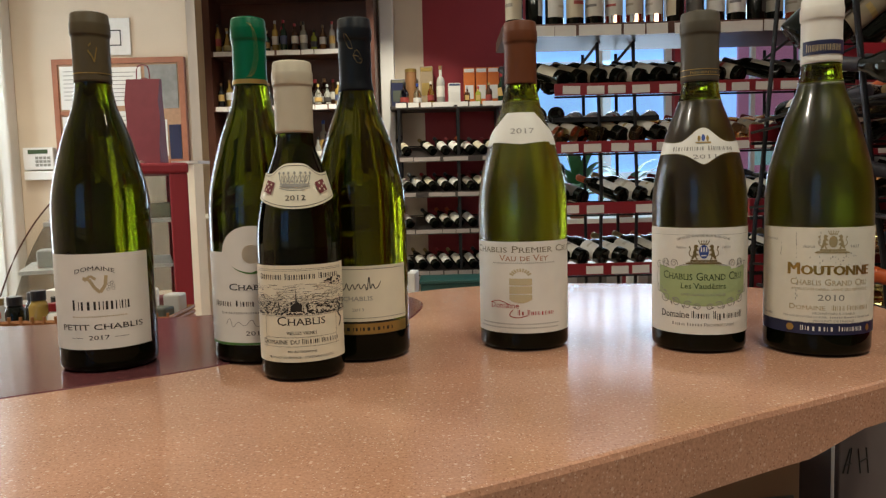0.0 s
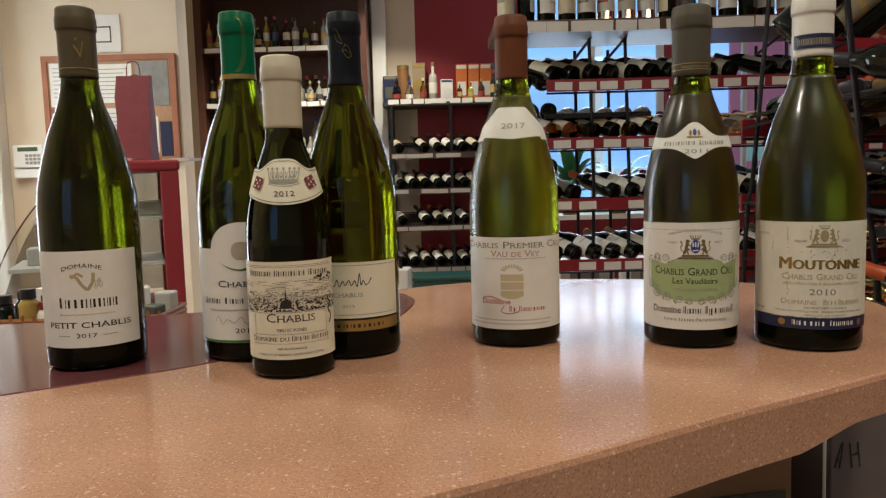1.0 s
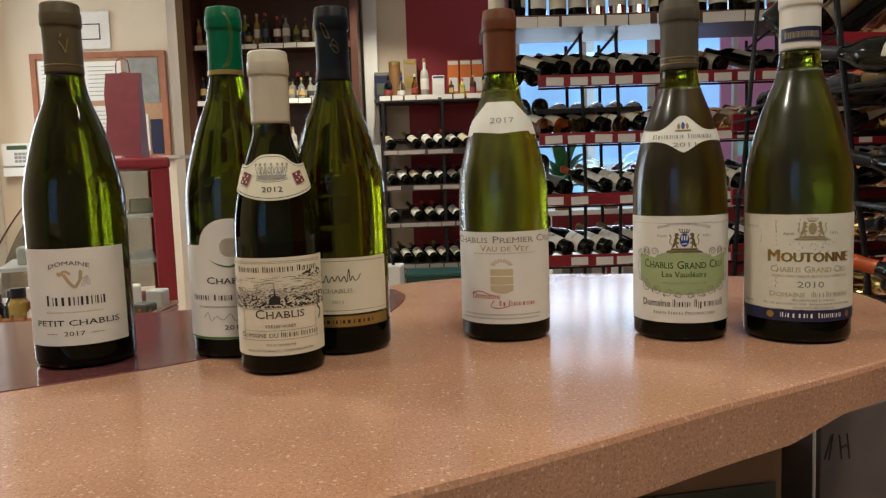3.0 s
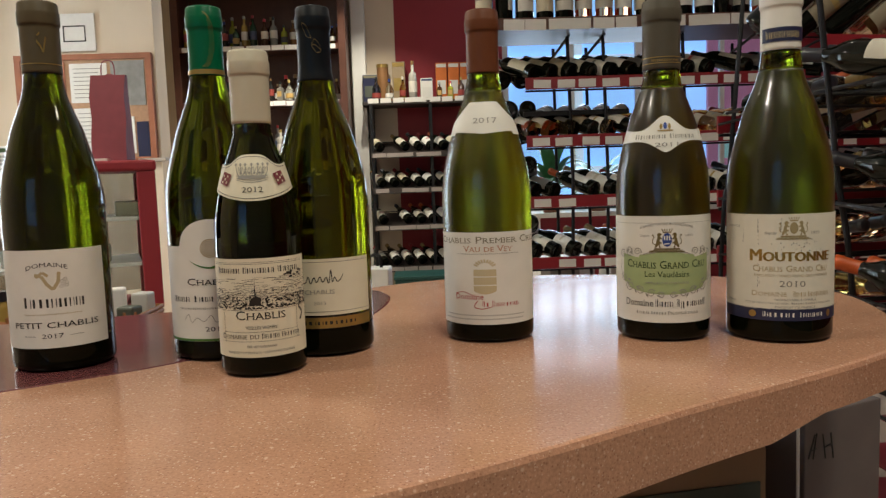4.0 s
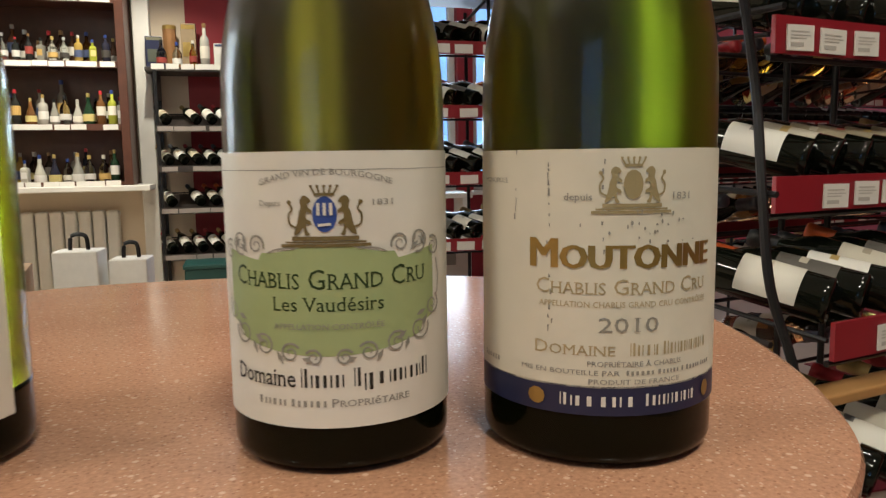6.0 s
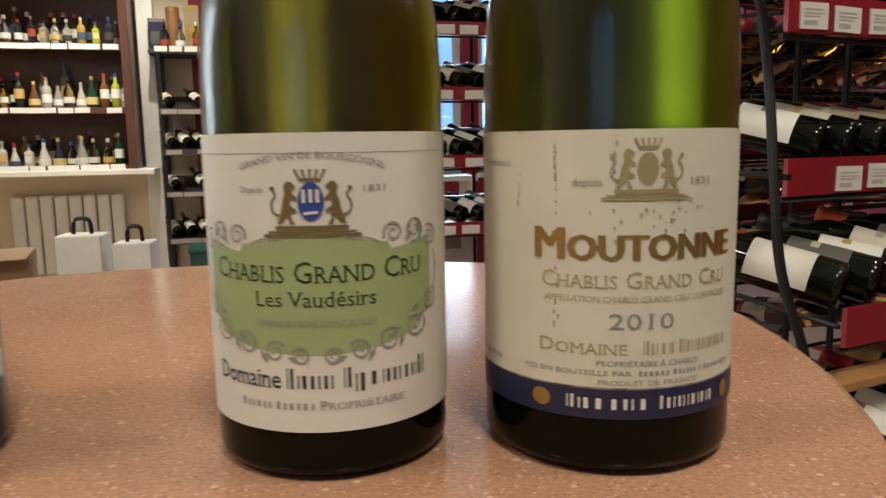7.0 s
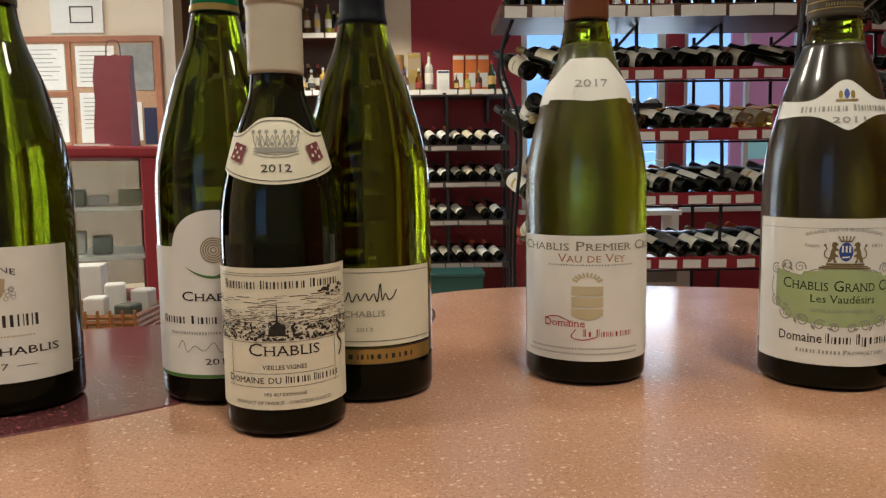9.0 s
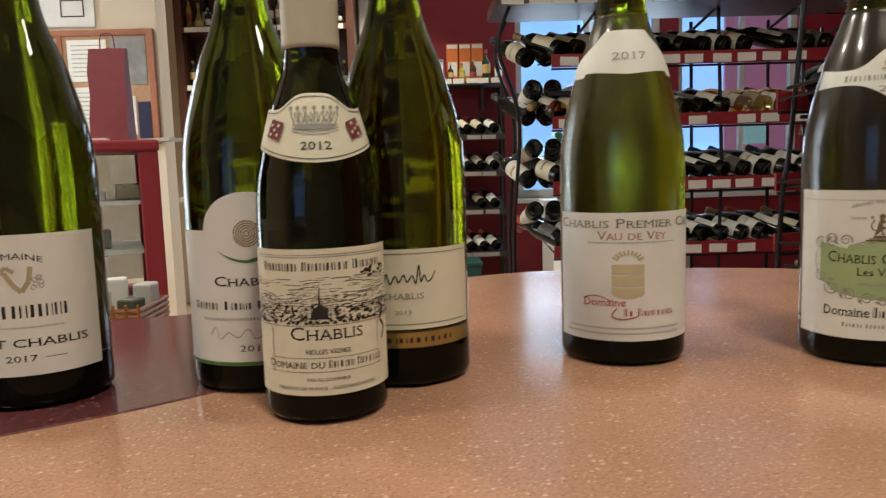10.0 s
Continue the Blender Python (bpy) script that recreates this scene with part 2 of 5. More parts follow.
SPIRITS = varied("spirit_bottle_colours", [(0.14, 0.06, 0.02), (0.5, 0.48, 0.42), (0.02, 0.02, 0.02), (0.36, 0.24, 0.06), (0.26, 0.25, 0.22), (0.03, 0.02, 0.015), (0.015, 0.04, 0.02), (0.3, 0.32, 0.04), (0.02, 0.02, 0.035), (0.4, 0.38, 0.34), (0.07, 0.03, 0.015), (0.02, 0.022, 0.02)], 0.07)
STOPPERS = varied("stopper_colours", [(0.02, 0.02, 0.02), (0.5, 0.36, 0.12), (0.45, 0.03, 0.04), (0.6, 0.57, 0.5), (0.03, 0.06, 0.25), (0.25, 0.14, 0.06), (0.4, 0.4, 0.4)], 0.3)

# ---------------------------------------------------------------- mesh helpers


def part(name, bm, mat, parent=None, label="", smooth=False):
    me = bpy.data.meshes.new(name)
    bm.to_mesh(me)
    bm.free()
    me.materials.append(mat)
    if smooth:
        me.polygons.foreach_set("use_smooth", [True] * len(me.polygons))
    ob = new(name, me)
    if parent is not None:
        ob.parent = parent
    return tagged(ob, label)


def thing(name, m, label, category, group="", kind=""):
    ob = new(name)
    ob.matrix_world = m
    ob.empty_display_size = 0.02
    return tagged(ob, label, category, group, kind)


def box(bm, x0, y0, z0, x1, y1, z1, bevel=0.0):
    r = bmesh.ops.create_cube(bm, size=1)
    v = r["verts"]
    bmesh.ops.transform(bm, matrix=Matrix.Translation(((x0 + x1) / 2, (y0 + y1) / 2, (z0 + z1) / 2)) @ Matrix.Diagonal((x1 - x0, y1 - y0, z1 - z0, 1)), verts=v)
    if bevel:
        e = list({k for w in v for k in w.link_edges})
        bmesh.ops.bevel(bm, geom=e, offset=bevel, segments=2, affect="EDGES", profile=0.5)
    return bm


def block(*a, bevel=0.0):
    return box(bmesh.new(), *a, bevel=bevel)


def lathe(profile, seg=24, bm=None):
    """Turns (radius, height) pairs round the z axis; ends on the axis are closed by fans."""
    bm = bm or bmesh.new()
    rings = []
    for r, z in profile:
        if r < 1e-6:
            rings.append([bm.verts.new((0, 0, z))])
        else:
            rings.append([bm.verts.new((r * math.cos(2 * math.pi * k / seg), r * math.sin(2 * math.pi * k / seg), z)) for k in range(seg)])
    for a, b in zip(rings, rings[1:]):
        for k in range(seg):
            j = (k + 1) % seg
            if len(a) == 1:
                bm.faces.new((a[0], b[j], b[k]))
            elif len(b) == 1:
                bm.faces.new((a[k], a[j], b[0]))
            else:
                bm.faces.new((a[k], a[j], b[j], b[k]))
    bmesh.ops.recalc_face_normals(bm, faces=bm.faces)
    return bm


def tube(points, r, seg=8, bm=None):
    bm = bm or bmesh.new()
    pts = [Vector(p) for p in points]
    rings = []
    for i, p in enumerate(pts):
        d = (pts[min(i + 1, len(pts) - 1)] - pts[max(i - 1, 0)]).normalized()
        s = d.orthogonal().normalized() if abs(d.z) > 0.9 else d.cross(Vector((0, 0, 1))).normalized()
        t = d.cross(s)
        rings.append([bm.verts.new(p + r * (math.cos(2 * math.pi * k / seg) * s + math.sin(2 * math.pi * k / seg) * t)) for k in range(seg)])
    for a, b in zip(rings, rings[1:]):
        for k in range(seg):
            bm.faces.new((a[k], a[(k + 1) % seg], b[(k + 1) % seg], b[k]))
    bm.faces.new(rings[0][::-1])
    bm.faces.new(rings[-1])
    bmesh.ops.recalc_face_normals(bm, faces=bm.faces)
    return bm


def smooth_line(points, n=8, closed=False):
    """A Catmull-Rom curve through the points."""
    out = []
    m = len(points)
    for i in range(m if closed else m - 1):
        if closed:
            p = [points[(i + k) % m] for k in (-1, 0, 1, 2)]
        else:
            p = [points[max(i - 1, 0)], points[i], points[i + 1], points[min(i + 2, m - 1)]]
        for k in range(n):
            t = k / n
            out.append(tuple(0.5 * (2 * b + (c - a) * t + (2 * a - 5 * b + 4 * c - d) * t * t + (3 * b - a - 3 * c + d) * t ** 3) for a, b, c, d in zip(*p)))
    if not closed:
        out.append(tuple(points[-1]))
    return out


def slab(outline, top, bottoms, insets=None):
    """A plate with a rounded upper rim; bottoms gives the underside's height at each point of the outline, insets how far it draws in."""
    bm = bmesh.new()
    n = len(outline)
    steps = [(0.004, 0.0), (0.0015, -0.0008), (0.0, -0.004)]
    loops = []
    inner = []
    for i, (x, y) in enumerate(outline):
        ax, ay = outline[i - 1]
        bx, by = outline[(i + 1) % n]
        d = Vector((bx - ax, by - ay, 0)).normalized()
        inner.append(Vector((-d.y, d.x, 0)))
    for off, dz in steps:
        loops.append([bm.verts.new(Vector((x, y, top + dz)) + off * k) for (x, y), k in zip(outline, inner)])
    loops.append([bm.verts.new(Vector((x, y, z)) + q * k) for (x, y), z, k, q in zip(outline, bottoms, inner, insets or [0.0] * n)])
    bm.faces.new(loops[0])
    bm.faces.new(loops[-1][::-1])
    for a, b in zip(loops, loops[1:]):
        for k in range(n):
            j = (k + 1) % n
            bm.faces.new((a[k], b[k], b[j], a[j]))
    bmesh.ops.triangulate(bm, faces=[f for f in bm.faces if len(f.verts) > 4])
    bmesh.ops.recalc_face_normals(bm, faces=bm.faces)
    return bm


def profile_plate(pts, a0, a1, along_x=False):
    """A plate of constant section, drawn out along y, or along x with the section in y and z."""
    bm = bmesh.new()
    a = [bm.verts.new((a0, p, z) if along_x else (p, a0, z)) for p, z in pts]
    c = [bm.verts.new((a1, p, z) if along_x else (p, a1, z)) for p, z in pts]
    bm.faces.new(a)
    bm.faces.new(c[::-1])
    for k in range(len(pts)):
        bm.faces.new((a[k], c[k], c[k - 1], a[k - 1]))
    bmesh.ops.recalc_face_normals(bm, faces=bm.faces)
    return bm


# ---------------------------------------------------------------- room
def plain(name, bm, mat, label, category, kind="structure"):
    return tagged(part(name, bm, mat), label, category, "", kind)


# cream tiles with a dark red field beside the counter
floor = plain("floor", block(-3.4, -2.9, -0.1, 4.4, 9.2, -0.006), FLOOR_TILE, "cream tiled shop floor with dark red tiles", "floor")
plain("ceiling", block(-3.4, -2.9, 3.0, 4.4, 7.0, 3.12), CEILING_WHITE, "plain white shop ceiling", "ceiling")
side_wall = bmesh.new()
box(side_wall, -3.4, -2.9, 0, -3.2, 3.0, 3.0)
box(side_wall, -3.4, 4.06, 0, -3.2, 7.0, 3.0)
box(side_wall, -3.4, 3.0, 0, -3.2, 4.06, 0.55)
box(side_wall, -3.4, 3.0, 2.55, -3.2, 4.06, 3.0)
plain("wall_left", side_wall, CREAM_WALL, "cream painted side wall", "wall")
plain("wall_right", block(4.2, -2.9, 0, 4.4, 7.0, 3.0), RED_PAINT, "dark red painted side wall", "wall")
# the wall behind the camera
back_wall = bmesh.new()
box(back_wall, -3.2, -2.9, 0, -2.7, -2.7, 3.0)
box(back_wall, -1.1, -2.9, 0, 4.2, -2.7, 3.0)
box(back_wall, -2.7, -2.9, 0, -1.1, -2.7, 0.95)
box(back_wall, -2.7, -2.9, 2.55, -1.1, -2.7, 3.0)
plain("wall_behind", back_wall, GREY_WALL, "grey painted wall with the shop window", "wall")
cream = bmesh.new()
box(cream, -3.2, 4.2, 0, -3.12, 4.36, 3.0)
box(cream, -2.54, 4.2, 0, -1.4, 4.36, 3.0)
box(cream, -3.12, 4.2, 0, -2.54, 4.36, 0.2)
box(cream, -3.12, 4.2, 2.5, -2.54, 4.36, 3.0)
plain("backdrop_door", block(-3.16, 4.365, 0.15, -2.5, 4.38, 2.55), DOORGLOW, "bright daylight behind the glazed door", "backdrop")
plain("wall_porch", block(-3.2, 4.385, 0, -2.4, 4.5, 3.0), GREY_WALL, "plain wall closing the doorway", "wall")
plain("wall_cream", cream, CREAM_WALL, "cream painted wall with a noticeboard and keypad", "wall")
plain("wall_far_cream", block(-3.2, 6.7, 0, -0.147, 6.95, 3.0), CREAM_WALL, "cream painted far wall", "wall")
WL, WR, WB, WT = 0.80, 2.08, 0.82, 2.85
far = bmesh.new()
box(far, -0.147, 6.7, 0, WL, 6.95, 3.0)
box(far, WL, 6.7, 0, 4.2, 6.95, WB)
box(far, WL, 6.7, WT, 4.2, 6.95, 3.0)
box(far, WR, 6.7, WB, WR + 0.14, 6.95, WT)
box(far, 3.3, 6.7, WB, 4.2, 6.95, WT)
plain("wall_far_red", far, RED_PAINT, "dark red painted far wall with window openings", "wall")
pil = plain("pilaster", block(-0.52, 6.55, 0, -0.40, 6.7, 3.0, bevel=0.01), WHITE_PAINT, "white painted pilaster beside the cabinet", "pilaster")
backdrop = plain("backdrop", block(-0.5, 8.6, 0.0, 6.5, 8.62, 5.0), SKYGLOW, "bright bluish daylight outside", "backdrop")


def window(name, x0, x1, z0, z1, y, bars):
    w = thing(name, pose(x0, y, z0), "tall shop window with white frame", "window", "", "structure")
    W, H = x1 - x0, z1 - z0
    f = bmesh.new()
    for a in ((0, 0, 0, 0.06, 0.06, H), (W - 0.06, 0, 0, W, 0.06, H), (0.06, 0, 0, W - 0.06, 0.06, 0.07), (0.06, 0, H - 0.07, W - 0.06, 0.06, H)):
        box(f, *a, bevel=0.004)
    for b in bars:
        box(f, b * W - 0.02, 0.005, 0.07, b * W + 0.02, 0.055, H - 0.07)
    part("window_frame", f, WHITE_PAINT, w)
    part("window_sill", block(-0.03, -0.16, -0.04, W + 0.03, 0.0, 0.0, bevel=0.006), WHITE_PAINT, w)
    g = part("pane", block(0.06, 0.026, 0.07, W - 0.06, 0.032, H - 0.07), CLEAR, w)
    g.visible_shadow = False
    return w


window("window_1", WL, WR, WB, WT, 6.78, [0.5])
sw = window("window_3", 0, 1.06, 0, 2.0, 0, [0.45])
sw.matrix_world = pose(-3.28, 3.0, 0.55, 0, 0, 90)
bw = window("window_4", 0, 1.6, 0, 1.6, 0, [0.5])
bw.matrix_world = pose(-1.1, -2.78, 0.95, 0, 0, 180)
plain("backdrop_behind", block(-4.0, -4.3, 0, 0.5, -4.28, 4.0), SKYGLOW, "bright bluish daylight outside", "backdrop")
plain("backdrop_side", block(-3.5, 2.9, 0.45, -3.48, 4.16, 2.65), DOORGLOW, "bright bluish daylight outside", "backdrop")
window("window_2", WR + 0.14, 3.3, WB, WT, 6.78, [0.55])

# ---------------------------------------------------------------- counter
front = [(-1.6, -0.16), (-0.9, 0.02), (-0.45, 0.16), (-0.2, 0.255), (-0.004, 0.348), (0.085, 0.396), (0.185, 0.455), (0.27, 0.501), (0.345, 0.545), (0.402, 0.588),
         (0.437, 0.641), (0.468, 0.712), (0.487, 0.782), (0.493, 0.845), (0.479, 0.915), (0.43, 0.99), (0.36, 1.035), (0.285, 1.062), (0.19, 1.083), (0.09, 1.085),
         (0.02, 1.07), (-0.04, 1.038), (-0.13, 0.97), (-0.24, 0.9), (-0.36, 0.864), (-0.5, 0.84), (-0.9, 0.82), (-1.6, 0.82)]
outline = smooth_line(front, 6) + []
under = []
for x, y in outline:
    k = min(1, max(0, (x - 0.245) / 0.05)) if y < 0.8 else (1 if x > 0.1 else 0)
    under.append(1.0 - 0.040 + 0.010 * k)
counter = thing("counter", pose(0, 0, 0), "curved pink stone shop counter with a maroon inlay", "counter")
draw_in = [0.016 * min(1, max(0, (x - 0.38) / 0.08)) for x, y in outline]
part("countertop", slab(outline, 1.0, under, draw_in), STONE, counter, "polished speckled pink stone worktop")
inlay = smooth_line([(-1.6, 0.0), (-0.9, 0.25), (-0.5, 0.437), (-0.331, 0.537), (-0.267, 0.574), (-0.205, 0.615), (-0.13, 0.685), (-0.06, 0.765), (-0.04, 0.82), (-0.028, 0.89), (-0.029, 0.94),
                     (-0.043, 0.985)], 6) + smooth_line([(-0.075, 1.0125), (-0.13, 0.971), (-0.24, 0.901), (-0.36, 0.865), (-0.5, 0.841), (-0.9, 0.821), (-1.6, 0.821)], 6)
part("inlay", slab(inlay, 1.0007, [0.985] * len(inlay)), MAROON, counter, "polished maroon stone inlay")
base = smooth_line([(-1.6, 0.1), (-0.6, 0.28), (-0.1, 0.45), (0.08, 0.56), (0.14, 0.7), (0.1, 0.86), (-0.1, 0.86), (-0.5, 0.74), (-1.6, 0.72)], 5)
part("base_cabinet", slab(base, 0.955, [0.0] * len(base)), DARK_WOOD, counter, "dark wooden counter base")

# ---------------------------------------------------------------- wine bottles on the counter
SHAPE = [(0.0, 0.80), (0.003, 0.915), (0.010, 0.985), (0.018, 1.0), (0.40, 1.0), (0.45, 0.995), (0.495, 0.968), (0.535, 0.915), (0.575, 0.845), (0.615, 0.765), (0.655, 0.685), (0.695, 0.57), (0.735, 0.455), (0.775, 0.39),
         (0.815, 0.36), (0.86, 0.35), (0.925, 0.345)]


class Bottle:
    """The outline of one bottle, and what is printed round it: u runs along the arc from the label's middle, v up from the base, in mm."""

    def __init__(self, x, y, r, h, turn, neck=0.0145):
        self.r, self.h, self.turn = r, h, radians(turn)
        low = [(a * h, b * r) for a, b in SHAPE[:4]]
        zz = np.linspace(0.03, 0.925, 90)
        rr = np.interp(zz, [a for a, _ in SHAPE], [max(b * r, neck) if a < 0.81 else neck for a, b in SHAPE])
        for _ in range(3):
            rr[1:-1] = (rr[:-2] + 2 * rr[1:-1] + rr[2:]) / 4
        lip = h - 0.019
        high = [(lip - 0.0005, neck), (lip, neck + 0.0007), (lip + 0.001, neck + 0.001), (lip + 0.009, neck + 0.001), (lip + 0.0105, neck + 0.0008), (lip + 0.0115, neck + 0.0004), (h - 0.002, neck + 0.0001), (h - 0.0006, neck - 0.0007), (h, neck - 0.0025)]
        line = low + [(float(a) * h, float(c)) for a, c in zip(zz, rr) if a * h < lip - 0.001] + high
        self.zs, self.rs = [p[0] for p in line], [p[1] for p in line]

    def radius(self, z):
        return float(np.interp(z, self.zs, self.rs))

    def at(self, u, v, lift):
        a = self.turn + u / 1000 / self.r
        r = self.radius(v / 1000) + lift
        return (r * math.sin(a), -r * math.cos(a), v / 1000)

    def patch(self, bm, u0, u1, low, high, lift=0.0005, step=2.5, rows=1):
        n = max(1, int(abs(u1 - u0) / step))
        grid = []
        for i in range(n + 1):
            u = u0 + (u1 - u0) * i / n
            lo = low(u) if callable(low) else low
            hi = high(u) if callable(high) else high
            grid.append([bm.verts.new(self.at(u, lo + (hi - lo) * j / rows, lift)) for j in range(rows + 1)])
        for a, b in zip(grid, grid[1:]):
            for j in range(rows):
                bm.faces.new((a[j], b[j], b[j + 1], a[j + 1]))
        return bm

    def poly(self, bm, pts, lift=0.0007):
        bm.faces.new([bm.verts.new(self.at(u, v, lift)) for u, v in pts])

    def stroke(self, bm, pts, w, lift=0.0007):
        for (a, b), (c, d) in zip(pts, pts[1:]):
            L = math.hypot(c - a, d - b) or 1
            nx, ny = -(d - b) / L * w / 2, (c - a) / L * w / 2
            self.poly(bm, [(a - nx, b - ny), (c - nx, d - ny), (c + nx, d + ny), (a + nx, b + ny)], lift)

    def text(self, bm, words, u, v, h, width, bow=0.0, lift=0.0007, serif=True, bold=0.0):
        """Letters of cap height h, stretched to the width, with the middle at u and the foot at v; small capitals after large ones."""
        bm.cut()
        cu = bpy.data.curves.new("lettering", "FONT")
        cu.body, cu.size, cu.resolution_u, cu.offset, cu.small_caps_scale = words.lstrip("^"), 1.0, 2, bold, 0.78
        if words[0] == "^":
            for f in cu.body_format:
                f.use_small_caps = True
        ob = new("lettering", cu)
        me = bpy.data.meshes.new_from_object(ob.evaluated_get(bpy.context.evaluated_depsgraph_get()))
        bpy.data.objects.remove(ob)
        co = np.empty(len(me.vertices) * 3)
        me.vertices.foreach_get("co", co)
        co = co.reshape(-1, 3)
        if len(co) == 0:
            return
        x0, x1 = co[:, 0].min(), co[:, 0].max()

        def at(x, y, up):
            uu = u + ((x - x0) / (x1 - x0) - 0.5) * width
            return bm.verts.new(self.at(uu, v + y / 0.73 * h - bow * (uu - u) ** 2, up))

        vs = [at(c[0], c[1], lift) for c in co]
        uses = collections.Counter(k for p in me.polygons for k in p.edge_keys)
        for p in me.polygons:
            try:
                bm.faces.new([vs[i] for i in p.vertices])
            except ValueError:
                pass
            for a, b in p.edge_keys if serif and h > 1.5 else ():
                # a short foot across the end of each stem
                if uses[a, b] > 1 or abs(co[a][1] - co[b][1]) > 0.004 or not 0.045 < abs(co[a][0] - co[b][0]) < 0.17:
                    continue
                lo, hi, y = min(co[a][0], co[b][0]) - 0.05, max(co[a][0], co[b][0]) + 0.05, co[a][1]
                d = 0.035 if sum(co[k][1] for k in p.vertices) / len(p.vertices) > y else -0.035
                ring = [at(lo, y, lift + 0.00005), at(hi, y, lift + 0.00005), at(hi, y + d, lift + 0.00005), at(lo, y + d, lift + 0.00005)]
                bm.faces.new(ring if d > 0 else ring[::-1])
        bpy.data.meshes.remove(me)
        bm.cut()

    def bars(self, bm, u, v, h, width, count, fill=0.5, seed=1, lift=0.0007, words=(), lower=False):
        """Plain upright bars of uneven width in place of a name; words holds the letters before each gap."""
        bm.cut()
        r = random.Random(seed)
        cells = [0.55 if i in words else r.uniform(0.75, 1.25) for i in range(count)]
        w = width / sum(cells)
        a = u - width / 2
        for i, c in enumerate(cells):
            cw = c * w
            first = i == 0 or i - 1 in words
            tall = h * (1.0 if first else (r.choice((0.66, 0.66, 0.66, 0.66, 0.98)) if lower else 0.82))
            foot = v - (h * 0.25 if lower and not first and r.random() < 0.12 else 0)
            if i not in words:
                if h < 3:
                    self.patch(bm, a + cw * 0.15, a + cw * (0.15 + fill), foot, v + tall, lift)
                else:
                    kind = r.random()
                    stems = ((0.1, 0.36), (0.66, 0.8)) if kind < 0.45 else (((0.14, 0.26), (0.5, 0.78)) if kind < 0.8 else ((0.3, 0.62),))
                    for p, q in stems:
                        self.patch(bm, a + cw * p, a + cw * q, foot, v + tall, lift)
            a += cw
        bm.cut()

    def line(self, bm, u0, u1, v, w=0.3):
        self.patch(bm, u0, u1, v - w / 2, v + w / 2, 0.0007)

    def ring(self, bm, u, v, r, w, n=20, a0=0.0, a1=360.0):
        self.stroke(bm, [(u + r * math.cos(radians(a0 + (a1 - a0) * k / n)), v + r * math.sin(radians(a0 + (a1 - a0) * k / n))) for k in range(n + 1)], w)

    def disc(self, bm, u, v, ru, rv, n=14):
        self.poly(bm, [(u + ru * math.cos(2 * math.pi * k / n), v + rv * math.sin(2 * math.pi * k / n)) for k in range(n)], 0.0008)


def counter_bottle(x, y, r, h, turn, glass_mat, cap_mat, cap_from, neck, label, cap_label, clear_neck=True):
    b = Bottle(x, y, r, h, turn, neck)
    root = thing("wine_bottle", pose(x, y, 1.0007 if x < -0.1 else 1.0), label, "wine bottle", "bottles on the counter")
    top = cap_from / 1000 + 0.004
    foot = 0.026
    prof = [(0.0, foot)] + [(b.radius(foot), foot)] + [(rr, z) for z, rr in zip(b.zs, b.rs) if foot < z <= top] + [(b.radius(top), top), (0.0, top)]
    if clear_neck:
        fill = cap_from / 1000 - 0.016
        part("neck_glass", lathe([(0.0, fill + 0.0003), (b.radius(fill), fill + 0.0003)] + [p for p in prof if p[1] > fill + 0.0006], 64), GLASS_NECK, root, "thin paler glass above the wine", smooth=True)
        prof = [p for p in prof if p[1] < fill] + [(b.radius(fill), fill), (0.0, fill)]
    part("glass", lathe(prof, 64), glass_mat, root, smooth=True)
    heel = [(0.0, 0.012), (b.r * 0.55, 0.008), (b.r * 0.78, 0.0005)] + [(rr, z) for z, rr in zip(b.zs, b.rs) if z < foot] + [(b.radius(foot), foot - 0.0002), (0.0, foot - 0.0002)]
    part("heel", lathe(heel, 64), GLASS_FOOT, root, "thick dark glass foot", smooth=True)
    cap = [(b.radius(cap_from / 1000) + 0.0006, cap_from / 1000)] + [(rr + 0.0008, z) for z, rr in zip(b.zs, b.rs) if z > cap_from / 1000 + 0.001] + [(0.0, h)]
    part("capsule", lathe([(b.radius(cap_from / 1000) - 0.001, cap_from / 1000)] + cap, 40), cap_mat, root, cap_label, smooth=True)
    return b, root


def sheet(b, root, name, mat, u0, u1, low, high, label="", rows=1, lift=0.0005):
    return part(name, b.patch(bmesh.new(), u0, u1, low, high, lift, 1.5, rows), mat, root, label, smooth=True)


class Ink:
    """Collects what is drawn on a label; each line of letters becomes a mesh of its own."""

    def __init__(self):
        self.done, self.cur = [], bmesh.new()

    @property
    def verts(self):
        return self.cur.verts

    @property
    def faces(self):
        return self.cur.faces

    def cut(self):
        if len(self.cur.faces):
            self.done.append(self.cur)
            self.cur = bmesh.new()


def printed(b, parent, mat, draw, name="lettering"):
    ink = Ink()
    draw(ink)
    ink.cut()
    for bm in ink.done:
        part(name, bm, mat, parent)


# brown-capsuled bottle with a white label
b, root = counter_bottle(-0.2969, 0.6445, 0.0399, 0.301, 12, GLASS_BLACKGREEN, CAP_OLIVE, 243, 0.0143, "dark green wine bottle with white label and olive capsule", "olive-brown foil capsule", False)
lab = sheet(b, root, "label", PAPER, -47, 47, 20.5, 100, "white paper label")


def draw(bm):
    b.text(bm, "DOMAINE", 0, 86.5, 3.6, 31, 0.012, serif=False)
    b.bars(bm, 3, 53.5, 8.6, 48, 8, 0.42, 5)
    b.text(bm, "PETIT CHABLIS", 3, 37, 4.8, 68, bold=0.004)
    b.text(bm, "2017", 1, 28.6, 3.8, 16)
    b.line(bm, -22, -12, 30.3)
    b.line(bm, 13, 24, 30.3)


